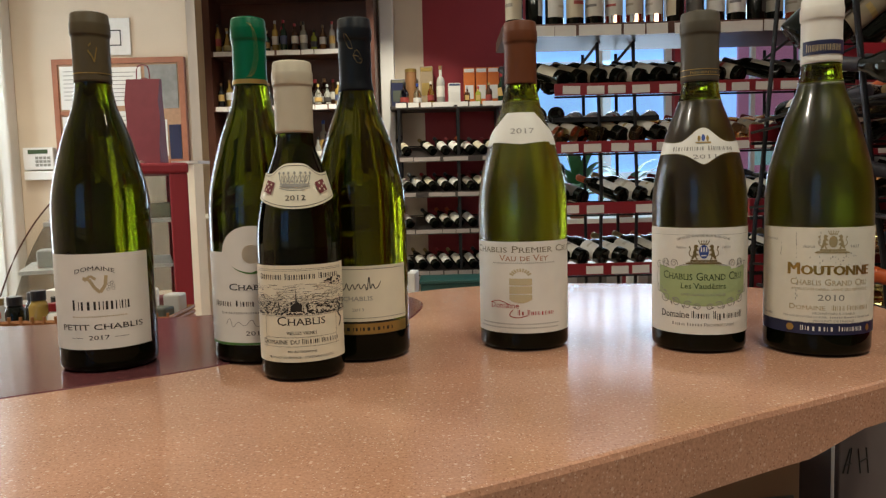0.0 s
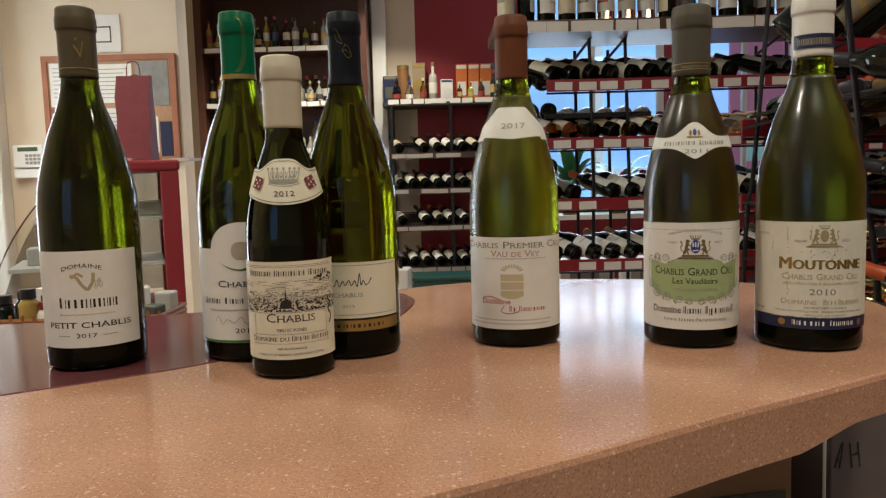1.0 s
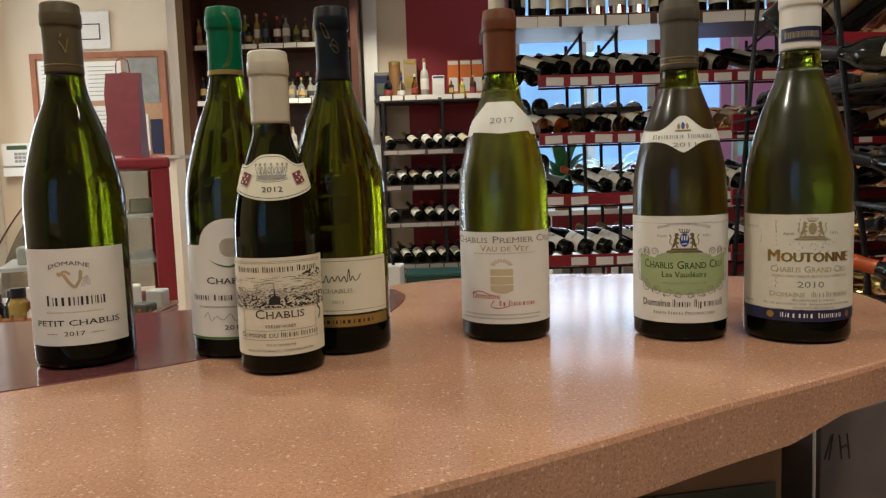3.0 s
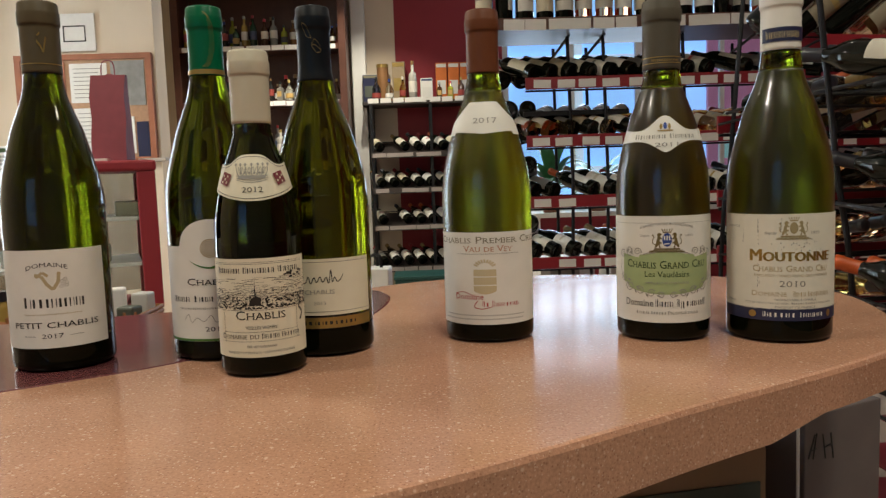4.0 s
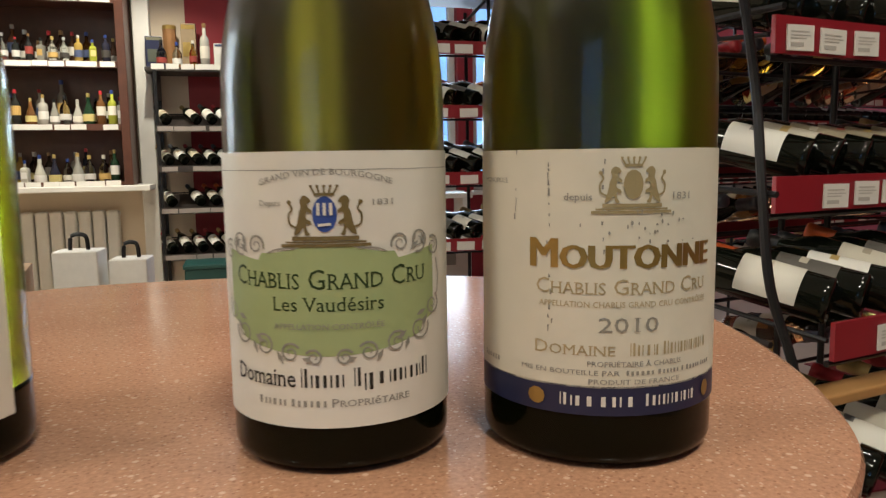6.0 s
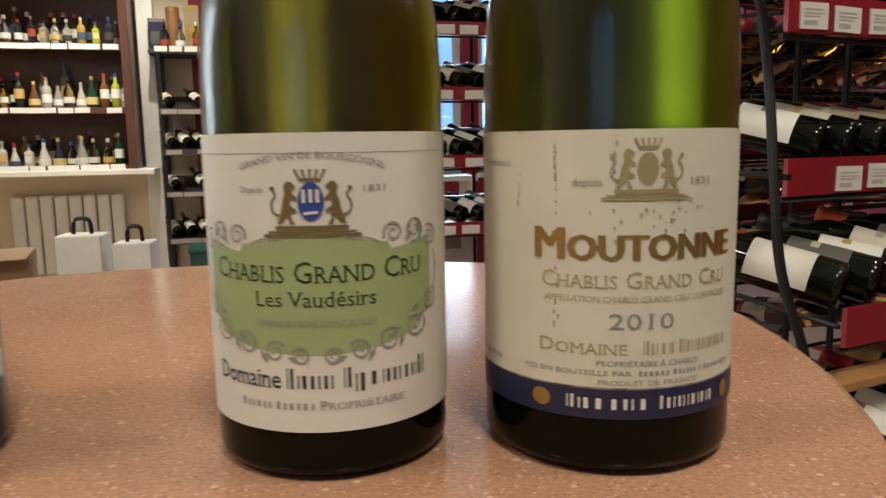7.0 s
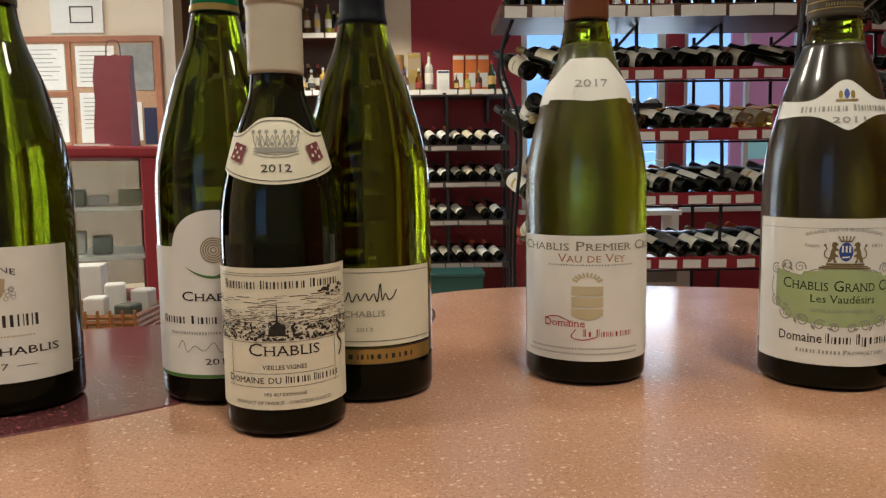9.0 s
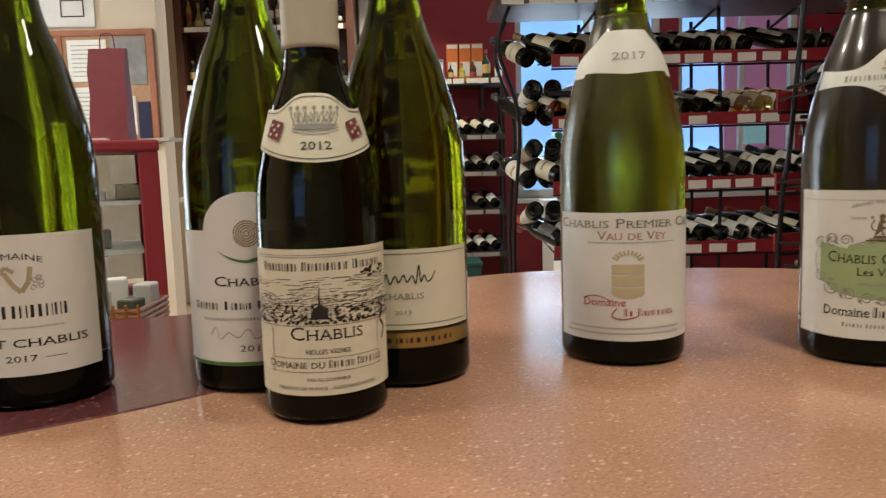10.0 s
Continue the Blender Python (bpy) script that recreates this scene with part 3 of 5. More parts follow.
printed(b, lab, INK, draw)
printed(b, lab, PALE_GOLD, lambda bm: (b.stroke(bm, [(-9, 80), (-4, 79), (0, 72), (4, 68), (8, 74), (9, 82)], 2.6), b.stroke(bm, [(-8, 78), (-3, 82), (1, 79)], 2.2), b.bars(bm, 2, 47.5, 1.2, 44, 30, 0.5, 7)), "emblem")
printed(b, lab, GREY_INK, lambda bm: [b.ring(bm, 12 + 2 * math.cos(k), 73 + 3 * math.sin(k * 1.7), 1.2, 0.3, 8) for k in range(7)], "grape_drawing")
printed(b, root, GOLD, lambda bm: (b.stroke(bm, [(2, 268), (9, 264), (14, 259), (20, 271)], 2.2, 0.0014), b.stroke(bm, [(4, 272), (9, 274)], 1.8, 0.0014), b.patch(bm, -60, 60, 249.5, 250.3, 0.0014)), "capsule_emblem")

# green-capsuled bottle
b, root = counter_bottle(-0.1675, 0.6646, 0.0412, 0.298, 3, GLASS_GREEN, CAP_GREEN, 240, 0.0138, "green wine bottle with arched white label and green capsule", "shiny green foil capsule", False)


def arch(u):
    k = abs(u - 2)
    return 97 + (22 * math.sqrt(max(0, 1 - (k / 27) ** 2)) if k < 27 else 0)


lab = sheet(b, root, "label", PAPER, -51, 51, 17, arch, "white arched paper label")


def draw(bm):
    b.text(bm, "^Chablis", 0, 64.5, 6, 38, bold=0.006)
    b.bars(bm, 0, 50.5, 5, 74, 17, 0.45, 5, words=(4, 9))
    b.text(bm, "2018", 3, 25.5, 4, 17)


printed(b, lab, INK, draw)
printed(b, lab, GREY_INK, lambda bm: (b.bars(bm, 0, 44, 2, 58, 34, 0.5, 9), b.stroke(bm, smooth_line([(-24, 35), (-20, 40), (-17, 33), (-12, 37), (-6, 34), (0, 39), (4, 33), (12, 36), (24, 34)], 5), 0.5)), "small_lettering")
printed(b, lab, GOLD, lambda bm: [b.ring(bm, 2, 95, rr, 0.7, 22) for rr in (7.4, 6, 4.6, 3.2, 1.6)], "spiral")
printed(b, lab, GREEN_INK, lambda bm: (b.patch(bm, -51, 51, 17.2, 19.2, 0.0007), b.patch(bm, -16, 20, lambda u: 78 + ((u - 2) / 12) ** 2 * 3.2, lambda u: 79.5 + ((u - 2) / 12) ** 2 * 2.6 + (0.9 if u > 2 else 0), 0.0007)), "green_stripe")
printed(b, root, GOLD, lambda bm: ([b.stroke(bm, smooth_line([(8 + k, 292), (20 - k * 0.6, 285), (26 - k, 268), (18 - k, 252), (6 - k, 246)], 5), 0.35, 0.0014) for k in (-3, 0, 3, 6)], b.patch(bm, -60, 60, 240.5, 244.5, 0.0014)), "capsule_emblem")

# small half bottle in front
b, root = counter_bottle(-0.1174, 0.5973, 0.0334, 0.249, 8, GLASS_DEEP, CAP_CREAM, 193, 0.0143, "small green wine bottle with cream label and capsule", "matt cream foil capsule", False)
lab = sheet(b, root, "label", CREAM_PAPER, -46, 46, 15.5, 91, "cream paper label with an engraved village")


def draw(bm):
    b.bars(bm, 0, 80, 4.6, 70, 20, 0.42, 11, words=(6, 14))
    b.text(bm, "^Chablis", 1, 44.5, 7.2, 38)
    b.text(bm, "VIEILLES VIGNES", 1, 37.2, 2.5, 23)
    b.text(bm, "^Domaine du", -17, 29.8, 4.2, 32)
    b.bars(bm, 17, 29.8, 4.0, 32, 13, 0.42, 13, words=(5,))
    b.text(bm, "MIS AU DOMAINE", 1, 23, 1.8, 22)
    b.text(bm, "PRODUCT OF FRANCE - CONTAINS SULFITES", 0, 18.5, 1.8, 54)
    for v, a in ((88, 40), (86.8, 40), (35, 30), (27.8, 34), (51.8, 46)):
        b.line(bm, -a, a, v, 0.22)
    b.stroke(bm, [(-30, 51), (-30, 27)], 0.3)
    b.stroke(bm, [(31, 51), (31, 27)], 0.3)


printed(b, lab, INK, draw)


def village(bm):
    rnd = random.Random(4)
    for k in range(15):
        v = 76 - k * 1.15
        u = -44
        while u < 42:
            L = rnd.uniform(3, 13)
            if rnd.random() < 0.72:
                b.stroke(bm, [(u, v + rnd.uniform(-0.4, 0.4)), (u + L * 0.5, v + rnd.uniform(-0.5, 0.5)), (u + L, v + rnd.uniform(-0.5, 0.5))], rnd.uniform(0.15, 0.35))
            u += L + rnd.uniform(0.5, 2)
    for k in range(420):
        u = rnd.uniform(-45, 45)
        v = 52.5 + rnd.random() ** 1.6 * 9
        w, h = rnd.uniform(0.5, 2.2), rnd.uniform(0.4, 1.7)
        b.poly(bm, [(u, v), (u + w, v), (u + w * rnd.uniform(0.3, 1), v + h), (u, v + h * rnd.uniform(0.5, 1))], 0.00075)
    b.poly(bm, [(-7, 55), (2, 55), (2, 60), (-2, 63), (-6, 60)], 0.0008)
    b.poly(bm, [(-2.8, 62), (-1.6, 62), (-2.2, 74)], 0.0008)
    for k in range(260):
        u, v = rnd.uniform(-45, 45), rnd.uniform(56, 68)
        b.stroke(bm, [(u, v), (u + rnd.uniform(0.6, 3), v + rnd.uniform(-0.5, 0.8))], rnd.uniform(0.15, 0.4))
    for k in range(14):
        u, v = 30 + rnd.uniform(-9, 9), 81 + rnd.uniform(-3, 2)
        b.disc(bm, u, v - 3, rnd.uniform(0.6, 1.8), rnd.uniform(0.5, 1.3), 7)
    b.stroke(bm, smooth_line([(33, 60), (37, 56), (34, 51), (38, 46), (35, 40)], 4), 1.6)


printed(b, lab, INK, village, "village_engraving")
neck = sheet(b, root, "neck_label", CREAM_PAPER, -52, 52, lambda u: 139 - 5 * math.cos(u / 52 * 2.6), lambda u: 160.5 + 8.5 * math.exp(-(u / 22) ** 4) + 3 * (abs(u) / 52) ** 3, "cream neck label with crown and checked flags", 8)
printed(b, neck, INK, lambda bm: (b.text(bm, "2012", 0, 140.5, 4.2, 18, 0, 0.0009), b.patch(bm, -50, 50, lambda u: 140.6 - 5 * math.cos(u / 52 * 2.6), lambda u: 141 - 5 * math.cos(u / 52 * 2.6), 0.0008), b.patch(bm, -50, 50, lambda u: 158.6 + 8.5 * math.exp(-(u / 22) ** 4) + 3 * (abs(u) / 52) ** 3, lambda u: 159 + 8.5 * math.exp(-(u / 22) ** 4) + 3 * (abs(u) / 52) ** 3, 0.0008)))
printed(b, neck, GREY_INK, lambda bm: ([b.stroke(bm, [(-15, 158 + k), (-7, 156.4 + k), (0, 156 + k), (7, 156.4 + k), (15, 158 + k)], 0.45, 0.0009) for k in (-8, -6.5, -5)],
                                       b.patch(bm, -13, 13, 150.6, 153.2, 0.0009), [b.stroke(bm, [(u * 0.95, 152), (u * 1.2, 157), (u * 1.3, 161)], 0.7, 0.0009) for u in (-13, -9, -5, 0, 5, 9, 13)], [b.disc(bm, u * 1.3, 161.5, 1.4, 1.1, 8) for u in (-13, -9, -5, 0, 5, 9, 13)],
                                       [b.stroke(bm, smooth_line([(u, 153.4), (u * 1.1 + 2, 156.5), (u * 1.25 + 4, 159.5), (u * 1.15 + 5, 156.0)], 3), 0.45, 0.0009) for u in (-14, -11, -8, -5, -2, 1, 4, 7, 9)], [b.disc(bm, u, 155.2, 1.1, 0.9, 7) for u in (-11, -7, -2.5, 2.5, 7, 11)]), "crown")
for side_, tip in ((-1, 0.5), (1, 1.1)):
    printed(b, neck, MAROON_INK, lambda bm: b.poly(bm, [(side_ * 27 + 8 * math.cos(tip + k * math.pi / 2), 151 + 6.5 * math.sin(tip + k * math.pi / 2)) for k in range(4)], 0.0016), "checked_flag")
    printed(b, neck, CREAM_PAPER, lambda bm: [b.poly(bm, [(side_ * 27 + p + 1.1 * math.cos(tip + k * math.pi / 2), 151 + q + 1.1 * math.sin(tip + k * math.pi / 2)) for k in range(4)], 0.0019) for p, q in ((0, 0), (3, 2), (-3, -2), (2.4, -2.6), (-2.4, 2.6))], "flag_check")

# dark-capsuled bottle with a gold band
b, root = counter_bottle(-0.0746, 0.6628, 0.0409, 0.296, 0, GLASS_MOSS, CAP_NAVY, 233, 0.0134, "green wine bottle with cream label and navy capsule", "dark navy foil capsule", False)
lab = sheet(b, root, "label", CREAM_PAPER, -49, 49, 36, 83.5, "cream paper label with a gold band")
printed(b, lab, INK, lambda bm: (b.stroke(bm, smooth_line([(-22, 62), (-17, 73), (-15, 64), (-11, 64), (-9, 69), (-7, 63), (-4, 68), (-2, 64), (1, 68.5), (3, 64), (6, 68), (8, 63), (10, 74), (11, 64), (13, 68), (15, 64), (18, 66), (20, 70)], 5), 0.75),
                                 b.line(bm, -47, 47, 80.8), b.line(bm, -47, 47, 39)))
printed(b, lab, GREY_INK, lambda bm: (b.text(bm, "CHABLIS", 0, 54, 3.8, 25), b.text(bm, "2013", 0, 45, 2.6, 10)))
band = sheet(b, root, "gold_band", GOLD, -49, 49, 24.5, 35, "gold foil band")
printed(b, band, INK, lambda bm: (b.bars(bm, 4, 28, 3.6, 56, 7, 0.3, 2), b.line(bm, -49, 49, 34.6, 0.8), b.line(bm, -49, 49, 24.8, 0.5)))
printed(b, root, GOLD, lambda bm: [b.stroke(bm, smooth_line(p, 5), 0.35, 0.0014) for p in ([(0, 262), (8, 267), (16, 264), (22, 258), (12, 256), (0, 262)], [(0, 268), (-10, 278), (-20, 280), (-12, 270), (0, 268)], [(0, 262), (10, 262), (22, 258)])], "capsule_emblem")

# light green bottle with a brown capsule
b, root = counter_bottle(0.0731, 0.6892, 0.0408, 0.295, -7, GLASS_LEAF, CAP_BROWN, 239, 0.0138, "light green wine bottle with white label and brown capsule", "brown foil capsule")
lab = sheet(b, root, "label", PAPER, -55, 55, 17, 98.5, "white paper label")
printed(b, lab, OLIVE_INK, lambda bm: b.text(bm, "^Chablis Premier Cru", 0, 89, 6.2, 104))
printed(b, lab, OCHRE_INK, lambda bm: b.text(bm, "^Vau de Vey", 1, 81.5, 5.6, 44), "vineyard_name")
printed(b, lab, GREY_INK, lambda bm: (b.bars(bm, 1, 79.2, 1.1, 58, 36, 0.5, 4), b.bars(bm, -4, 24.6, 1.5, 78, 48, 0.5, 5), b.bars(bm, -6, 21.2, 1.5, 80, 46, 0.5, 6)), "small_lettering")


def arms(bm):
    for k in range(9):
        a = radians(30 + 15 * k)
        b.stroke(bm, [(-2 + 7 * math.cos(a), 66 + 6 * math.sin(a)), (-2 + 11 * math.cos(a), 66 + 9 * math.sin(a))], 1.5)
    for v0, v1 in ((60, 66), (52.5, 59), (47, 51.5)):
        b.patch(bm, -12, 8, v0, v1, 0.0007)
    b.patch(bm, -12, 8, lambda u: 47 - 3 * (1 - ((u + 2) / 10) ** 2), 47, 0.0007)


printed(b, lab, TAN_INK, arms, "shield_drawing")
printed(b, lab, RED_INK, lambda bm: (b.text(bm, "Domaine", -17, 39.5, 5.2, 27), b.bars(bm, 12, 33.2, 5.0, 34, 11, 0.42, 8, words=(2,), lower=True), b.stroke(bm, smooth_line([(-31, 44), (-22, 46), (-12, 42.5)], 5), 0.6), b.stroke(bm, smooth_line([(-9, 38), (-12, 33), (-5, 31), (4, 33)], 5), 0.7)), "red_lettering")
neck = sheet(b, root, "neck_label", PAPER, -66, 66, lambda u: 184 + 2.2 * min(1, abs(u) / 30) - (2.5 if abs(u) > 40 else 0), lambda u: 212.5 - 0.62 * max(0, abs(u) - 25) + 0.22 * max(0, abs(u) - 42), "white neck label", 8)
printed(b, neck, GREY_INK, lambda bm: b.text(bm, "2017", 2, 193.5, 5, 32, 0, 0.0009))

# olive bottle with a green-panelled label
b, root = counter_bottle(0.2283, 0.6644, 0.0403, 0.294, -13, GLASS_OLIVE, CAP_GREY, 234, 0.0153, "olive wine bottle with green-panelled label and grey capsule", "grey-brown foil capsule")
lab = sheet(b, root, "label", PAPER, -60, 60, 17, 108.5, "white paper label with a green panel")
sheet(b, lab, "green_panel", GREEN_PANEL, -41, 41, lambda u: 51 - 9.5 * math.cos(u / 41 * 1.45) ** 0.7 + (3 if abs(u) > 34 else 0), lambda u: 77 - 2.5 * (abs(u) > 24) + 1.5 * math.cos(u / 7), "light green panel", 1, 0.0006)


def curl(bm, u, v, r, turn, way, w=0.8, loops=1.6):
    n = 18
    pts = []
    for q in range(n + 1):
        t = q / n
        a = radians(turn) + way * t * loops * 2 * math.pi
        pts.append((u + r * (1 - 0.82 * t) * math.cos(a), v + r * (1 - 0.82 * t) * math.sin(a)))
    for q, (p0, p1) in enumerate(zip(pts, pts[1:])):
        b.stroke(bm, [p0, p1], w * (1 - 0.6 * q / n), 0.0008)


def scrolls(bm):
    for s in (-1, 1):
        for u, v, r, turn, way in ((25, 78, 3.6, 200, -1), (33, 78.5, 4.4, 250, 1), (41, 75.5, 3.8, 120, -1), (40, 55, 4.0, 60, -1), (33, 48, 4.6, 20, -1), (23, 44.5, 4.0, 40, 1), (13, 42.5, 3.6, 150, -1), (5, 41, 3.0, 30, 1)):
            curl(bm, s * u, v, r, turn if s > 0 else 180 - turn, way * s)
        # leaves between the curls
        for u, v, a, ln in ((29, 75, 40, 5), (30, 77, 70, 5), (36, 76, 110, 5), (37, 52, 230, 5), (36, 54, 200, 5), (28, 46, 250, 5), (27, 48, 215, 5), (18, 43, 240, 5), (9, 41, 200, 4)):
            c, d = math.cos(radians(a)) * s, math.sin(radians(a))
            b.poly(bm, [(s * u, v), (s * u + c * ln * 0.5 - d * 0.9, v + d * ln * 0.5 + c * 0.9), (s * u + c * ln, v + d * ln), (s * u + c * ln * 0.5 + d * 0.9, v + d * ln * 0.5 - c * 0.9)][::s], 0.00085)
        b.stroke(bm, smooth_line([(s * 43, 71), (s * 44.5, 64), (s * 43, 58)], 4), 0.5, 0.0008)
        b.stroke(bm, smooth_line([(s * 20, 75.5), (s * 16, 77), (s * 10, 77.2)], 4), 0.5, 0.0008)


printed(b, lab, GREY_INK, scrolls, "scroll_border")
printed(b, lab, material("deep_green_ink", (0.025, 0.05, 0.012), 0.5, 0, 0), lambda bm: (b.text(bm, "^Chablis Grand Cru", 0, 63.8, 7.0, 71, -0.0006, 0.00075), b.text(bm, "Les Vaudésirs", 0, 56.5, 5, 37, 0, 0.00075)), "vineyard_name")


def draw(bm):
    b.text(bm, "Domaine", -24.5, 31, 6.2, 26, bold=0.004)
    b.bars(bm, 13.5, 31, 6.4, 47, 13, 0.42, 21, words=(4,), lower=True)
    b.line(bm, -58, 58, 102.5, 0.15)


printed(b, lab, INK, draw)
printed(b, lab, GREY_INK, lambda bm: (b.text(bm, "GRAND VIN DE BOURGOGNE", 0, 101, 2.1, 45, 0.007), b.text(bm, "APPELLATION CONTRÔLÉE", 0, 50.5, 2, 37, 0, 0.0009), b.text(bm, "Depuis", -18.5, 91, 2, 8), b.text(bm, "1831", 19, 91, 2, 7), b.bars(bm, -13, 24.3, 2.6, 27, 14, 0.45, 22, words=(6, 13)), b.text(bm, "^Propriétaire", 14, 24.3, 3.0, 27)), "small_lettering")


def lions(bm, cu=0.0, cv=88.0, k=0.86):
    """Two rearing beasts beside a shield, a spiked crown above and a stepped plinth below."""
    body = smooth_line([(5.6, -7.2), (7.4, -7.4), (8.0, -4.6), (9.6, -6.6), (11.6, -7.4), (11.2, -5.2), (10.2, -2.2), (9.6, 1.0), (8.8, 3.2), (9.2, 5.6), (7.8, 7.4), (6.0, 6.8), (5.0, 5.2), (6.2, 4.4), (6.0, 3.0), (4.8, 2.0), (5.0, 0.8), (6.6, 1.2), (6.9, -1.0), (5.2, -2.2), (5.0, -3.4), (6.8, -3.4), (6.6, -5.6)], 3, True)
    for s in (-1, 1):
        b.poly(bm, [(cu + s * a * k, cv + c * k) for a, c in (body if s > 0 else body[::-1])], 0.0008)
        b.stroke(bm, [(cu + s * a * k, cv + c * k) for a, c in smooth_line([(10.8, -4.5), (13.2, -3.2), (13.6, 0.2), (12.2, 2.4), (13.2, 4.6)], 4)], 0.75 * k, 0.0008)
        b.disc(bm, cu + s * 13.3 * k, cv + 4.9 * k, 0.9 * k, 0.9 * k, 7)
    for half, low, high in ((17, -12, -10.8), (15.2, -10.5, -9.8), (12.5, -9.5, -7.9)):
        b.patch(bm, cu - half * k, cu + half * k, cv + low * k, cv + high * k, 0.0008)
    b.patch(bm, cu - 3.8 * k, cu + 3.8 * k, cv + 7.3 * k, cv + 8.4 * k, 0.0008)
    for a in (-4.8, -2.4, 0.0, 2.4, 4.8):
        b.stroke(bm, [(cu + a * 0.75 * k, cv + 8.4 * k), (cu + a * k, cv + 10.6 * k)], 0.7 * k, 0.0008)
        b.disc(bm, cu + a * k, cv + 10.9 * k, 0.6 * k, 0.6 * k, 6)


printed(b, lab, material("brown_gold_ink", (0.2, 0.15, 0.06), 0.45, 0.3, 0), lions, "lion_drawing")
printed(b, lab, BLUE_INK, lambda bm: b.disc(bm, 0, 88.3, 3.9, 5.8, 18), "shield")
printed(b, lab, PAPER, lambda bm: ([b.stroke(bm, [(u, 88), (u, 92)], 1.0, 0.0011) for u in (-2, 0, 2)], b.stroke(bm, [(-2.2, 84.8), (2, 85.2)], 0.9, 0.0011)), "shield_marks")


def star_top(u):
    return 179.5 + 3.5 * (abs(u) / 58) ** 2 + 13.5 * math.exp(-abs(u / 17) ** 2.2)


def star_low(u):
    return 172.5 - 10.5 * math.exp(-abs(u / 14) ** 1.6) - 1.5 * (abs(u) / 58) ** 2


neck = sheet(b, root, "neck_label", PAPER, -58, 58, star_low, star_top, "white pointed neck label", 8)
printed(b, neck, GREY_INK, lambda bm: (b.text(bm, "2011", 1, 166.8, 3.6, 22, 0, 0.0009), b.bars(bm, 0, 173.8, 3.8, 66, 13, 0.36, 23, 0.0009, words=(6,))))
printed(b, neck, BLUE_INK, lambda bm: b.disc(bm, 0, 184.5, 2, 3, 12), "shield")
printed(b, neck, GOLD, lambda bm: (b.patch(bm, -8, 8, 180, 181, 0.001), [b.disc(bm, s * 4.5, 184, 1.6, 2.6, 8) for s in (-1, 1)]), "crest")
printed(b, root, GOLD, lambda bm: (b.patch(bm, -58, 58, 238.6, 239.2, 0.0014), b.patch(bm, -58, 58, 243.6, 244.2, 0.0014), [b.ring(bm, s, 258, 4.2, 0.8, 14) for s in (-22, 22)], b.bars(bm, 6, 240, 2.4, 60, 16, 0.4, 3, 0.0014)), "capsule_emblem")

# large bottle with a white capsule and a navy band
b, root = counter_bottle(0.3235, 0.6417, 0.0428, 0.299, -12, GLASS_FOREST, CAP_WHITE, 244, 0.0153, "large green wine bottle with stained label and white capsule", "white foil capsule with a navy band")
lab = sheet(b, root, "label", AGED_PAPER, -66, 62, 29, 108, "stained white paper label")
band = sheet(b, root, "navy_band", NAVY, -66, 62, 19.5, 29.6, "navy blue paper band")
printed(b, lab, GOLD, lambda bm: [b.text(bm, "^Moutonne", d, 69.2, 10.4, 66, 0, 0.0007 + 0.00004 * k, False) for k, d in enumerate((-0.6, -0.2, 0.2, 0.6))], "vineyard_name")
printed(b, lab, PALE_GOLD, lambda bm: (b.text(bm, "^Chablis Grand Cru", 0, 60.6, 5.4, 62), b.text(bm, "^Domaine", -18, 40, 4.6, 27), b.bars(bm, 17, 40, 4.4, 34, 13, 0.45, 33, words=(4,)), b.text(bm, "APPELLATION CHABLIS GRAND CRU CONTRÔLÉE", 1, 56.3, 2, 62)), "pale_gold_lettering")
printed(b, lab, GREY_INK, lambda bm: (b.text(bm, "2010", 0, 48, 5.2, 20), b.text(bm, "depuis", -17, 91.5, 2.4, 9), b.text(bm, "1831", 18, 91.5, 2.4, 7), b.text(bm, "MONOPOLE", -51, 97, 1.8, 15), b.text(bm, "PROPRIÉTAIRE À CHABLIS", 3, 36.4, 1.8, 33),
                                      b.text(bm, "MIS EN BOUTEILLE PAR", -20, 33.4, 1.7, 34), b.bars(bm, 18, 33.4, 1.7, 38, 26, 0.5, 34, words=(6, 13, 15, 21)), b.text(bm, "PRODUIT DE FRANCE", 3, 30.4, 1.7, 32), b.bars(bm, -54, 33, 2.2, 12, 6, 0.5, 35)), "small_lettering")
printed(b, lab, material("dull_gold_ink", (0.4, 0.33, 0.18), 0.45, 0.3, 0), lambda bm: (lions(bm, 0.5, 96.5, 0.78), b.disc(bm, 0.5, 96.5, 3.2, 4.8, 14)), "crest")
printed(b, band, PAPER, lambda bm: b.bars(bm, 2, 22.7, 4.2, 50, 13, 0.36, 36, words=(6,)))
printed(b, band, GOLD, lambda bm: b.disc(bm, -31, 24.6, 3.2, 3, 10), "gold_emblem")
printed(b, band, GOLD, lambda bm: b.disc(bm, 34, 24.6, 2.6, 3, 10), "gold_emblem")


def stains(bm):
    rnd = random.Random(8)
    for u0, v0, v1 in ((-27, 46, 107), (-9, 74, 107), (12, 70, 84), (-40, 80, 107)):
        v = v0
        while v < v1:
            h = rnd.uniform(0.6, 3.0)
            if rnd.random() < 0.55:
                u = u0 + rnd.gauss(0, 0.35)
                b.poly(bm, [(u, v), (u + rnd.uniform(0.2, 0.8), v), (u + rnd.uniform(0.2, 0.7), v + h), (u, v + h)], 0.0007)
            v += h + rnd.uniform(0.1, 0.9)
    for k in range(22):
        u, v = rnd.gauss(8, 9), rnd.uniform(76, 90)
        b.disc(bm, u, v, rnd.uniform(0.15, 0.5), rnd.uniform(0.2, 0.9), 6)


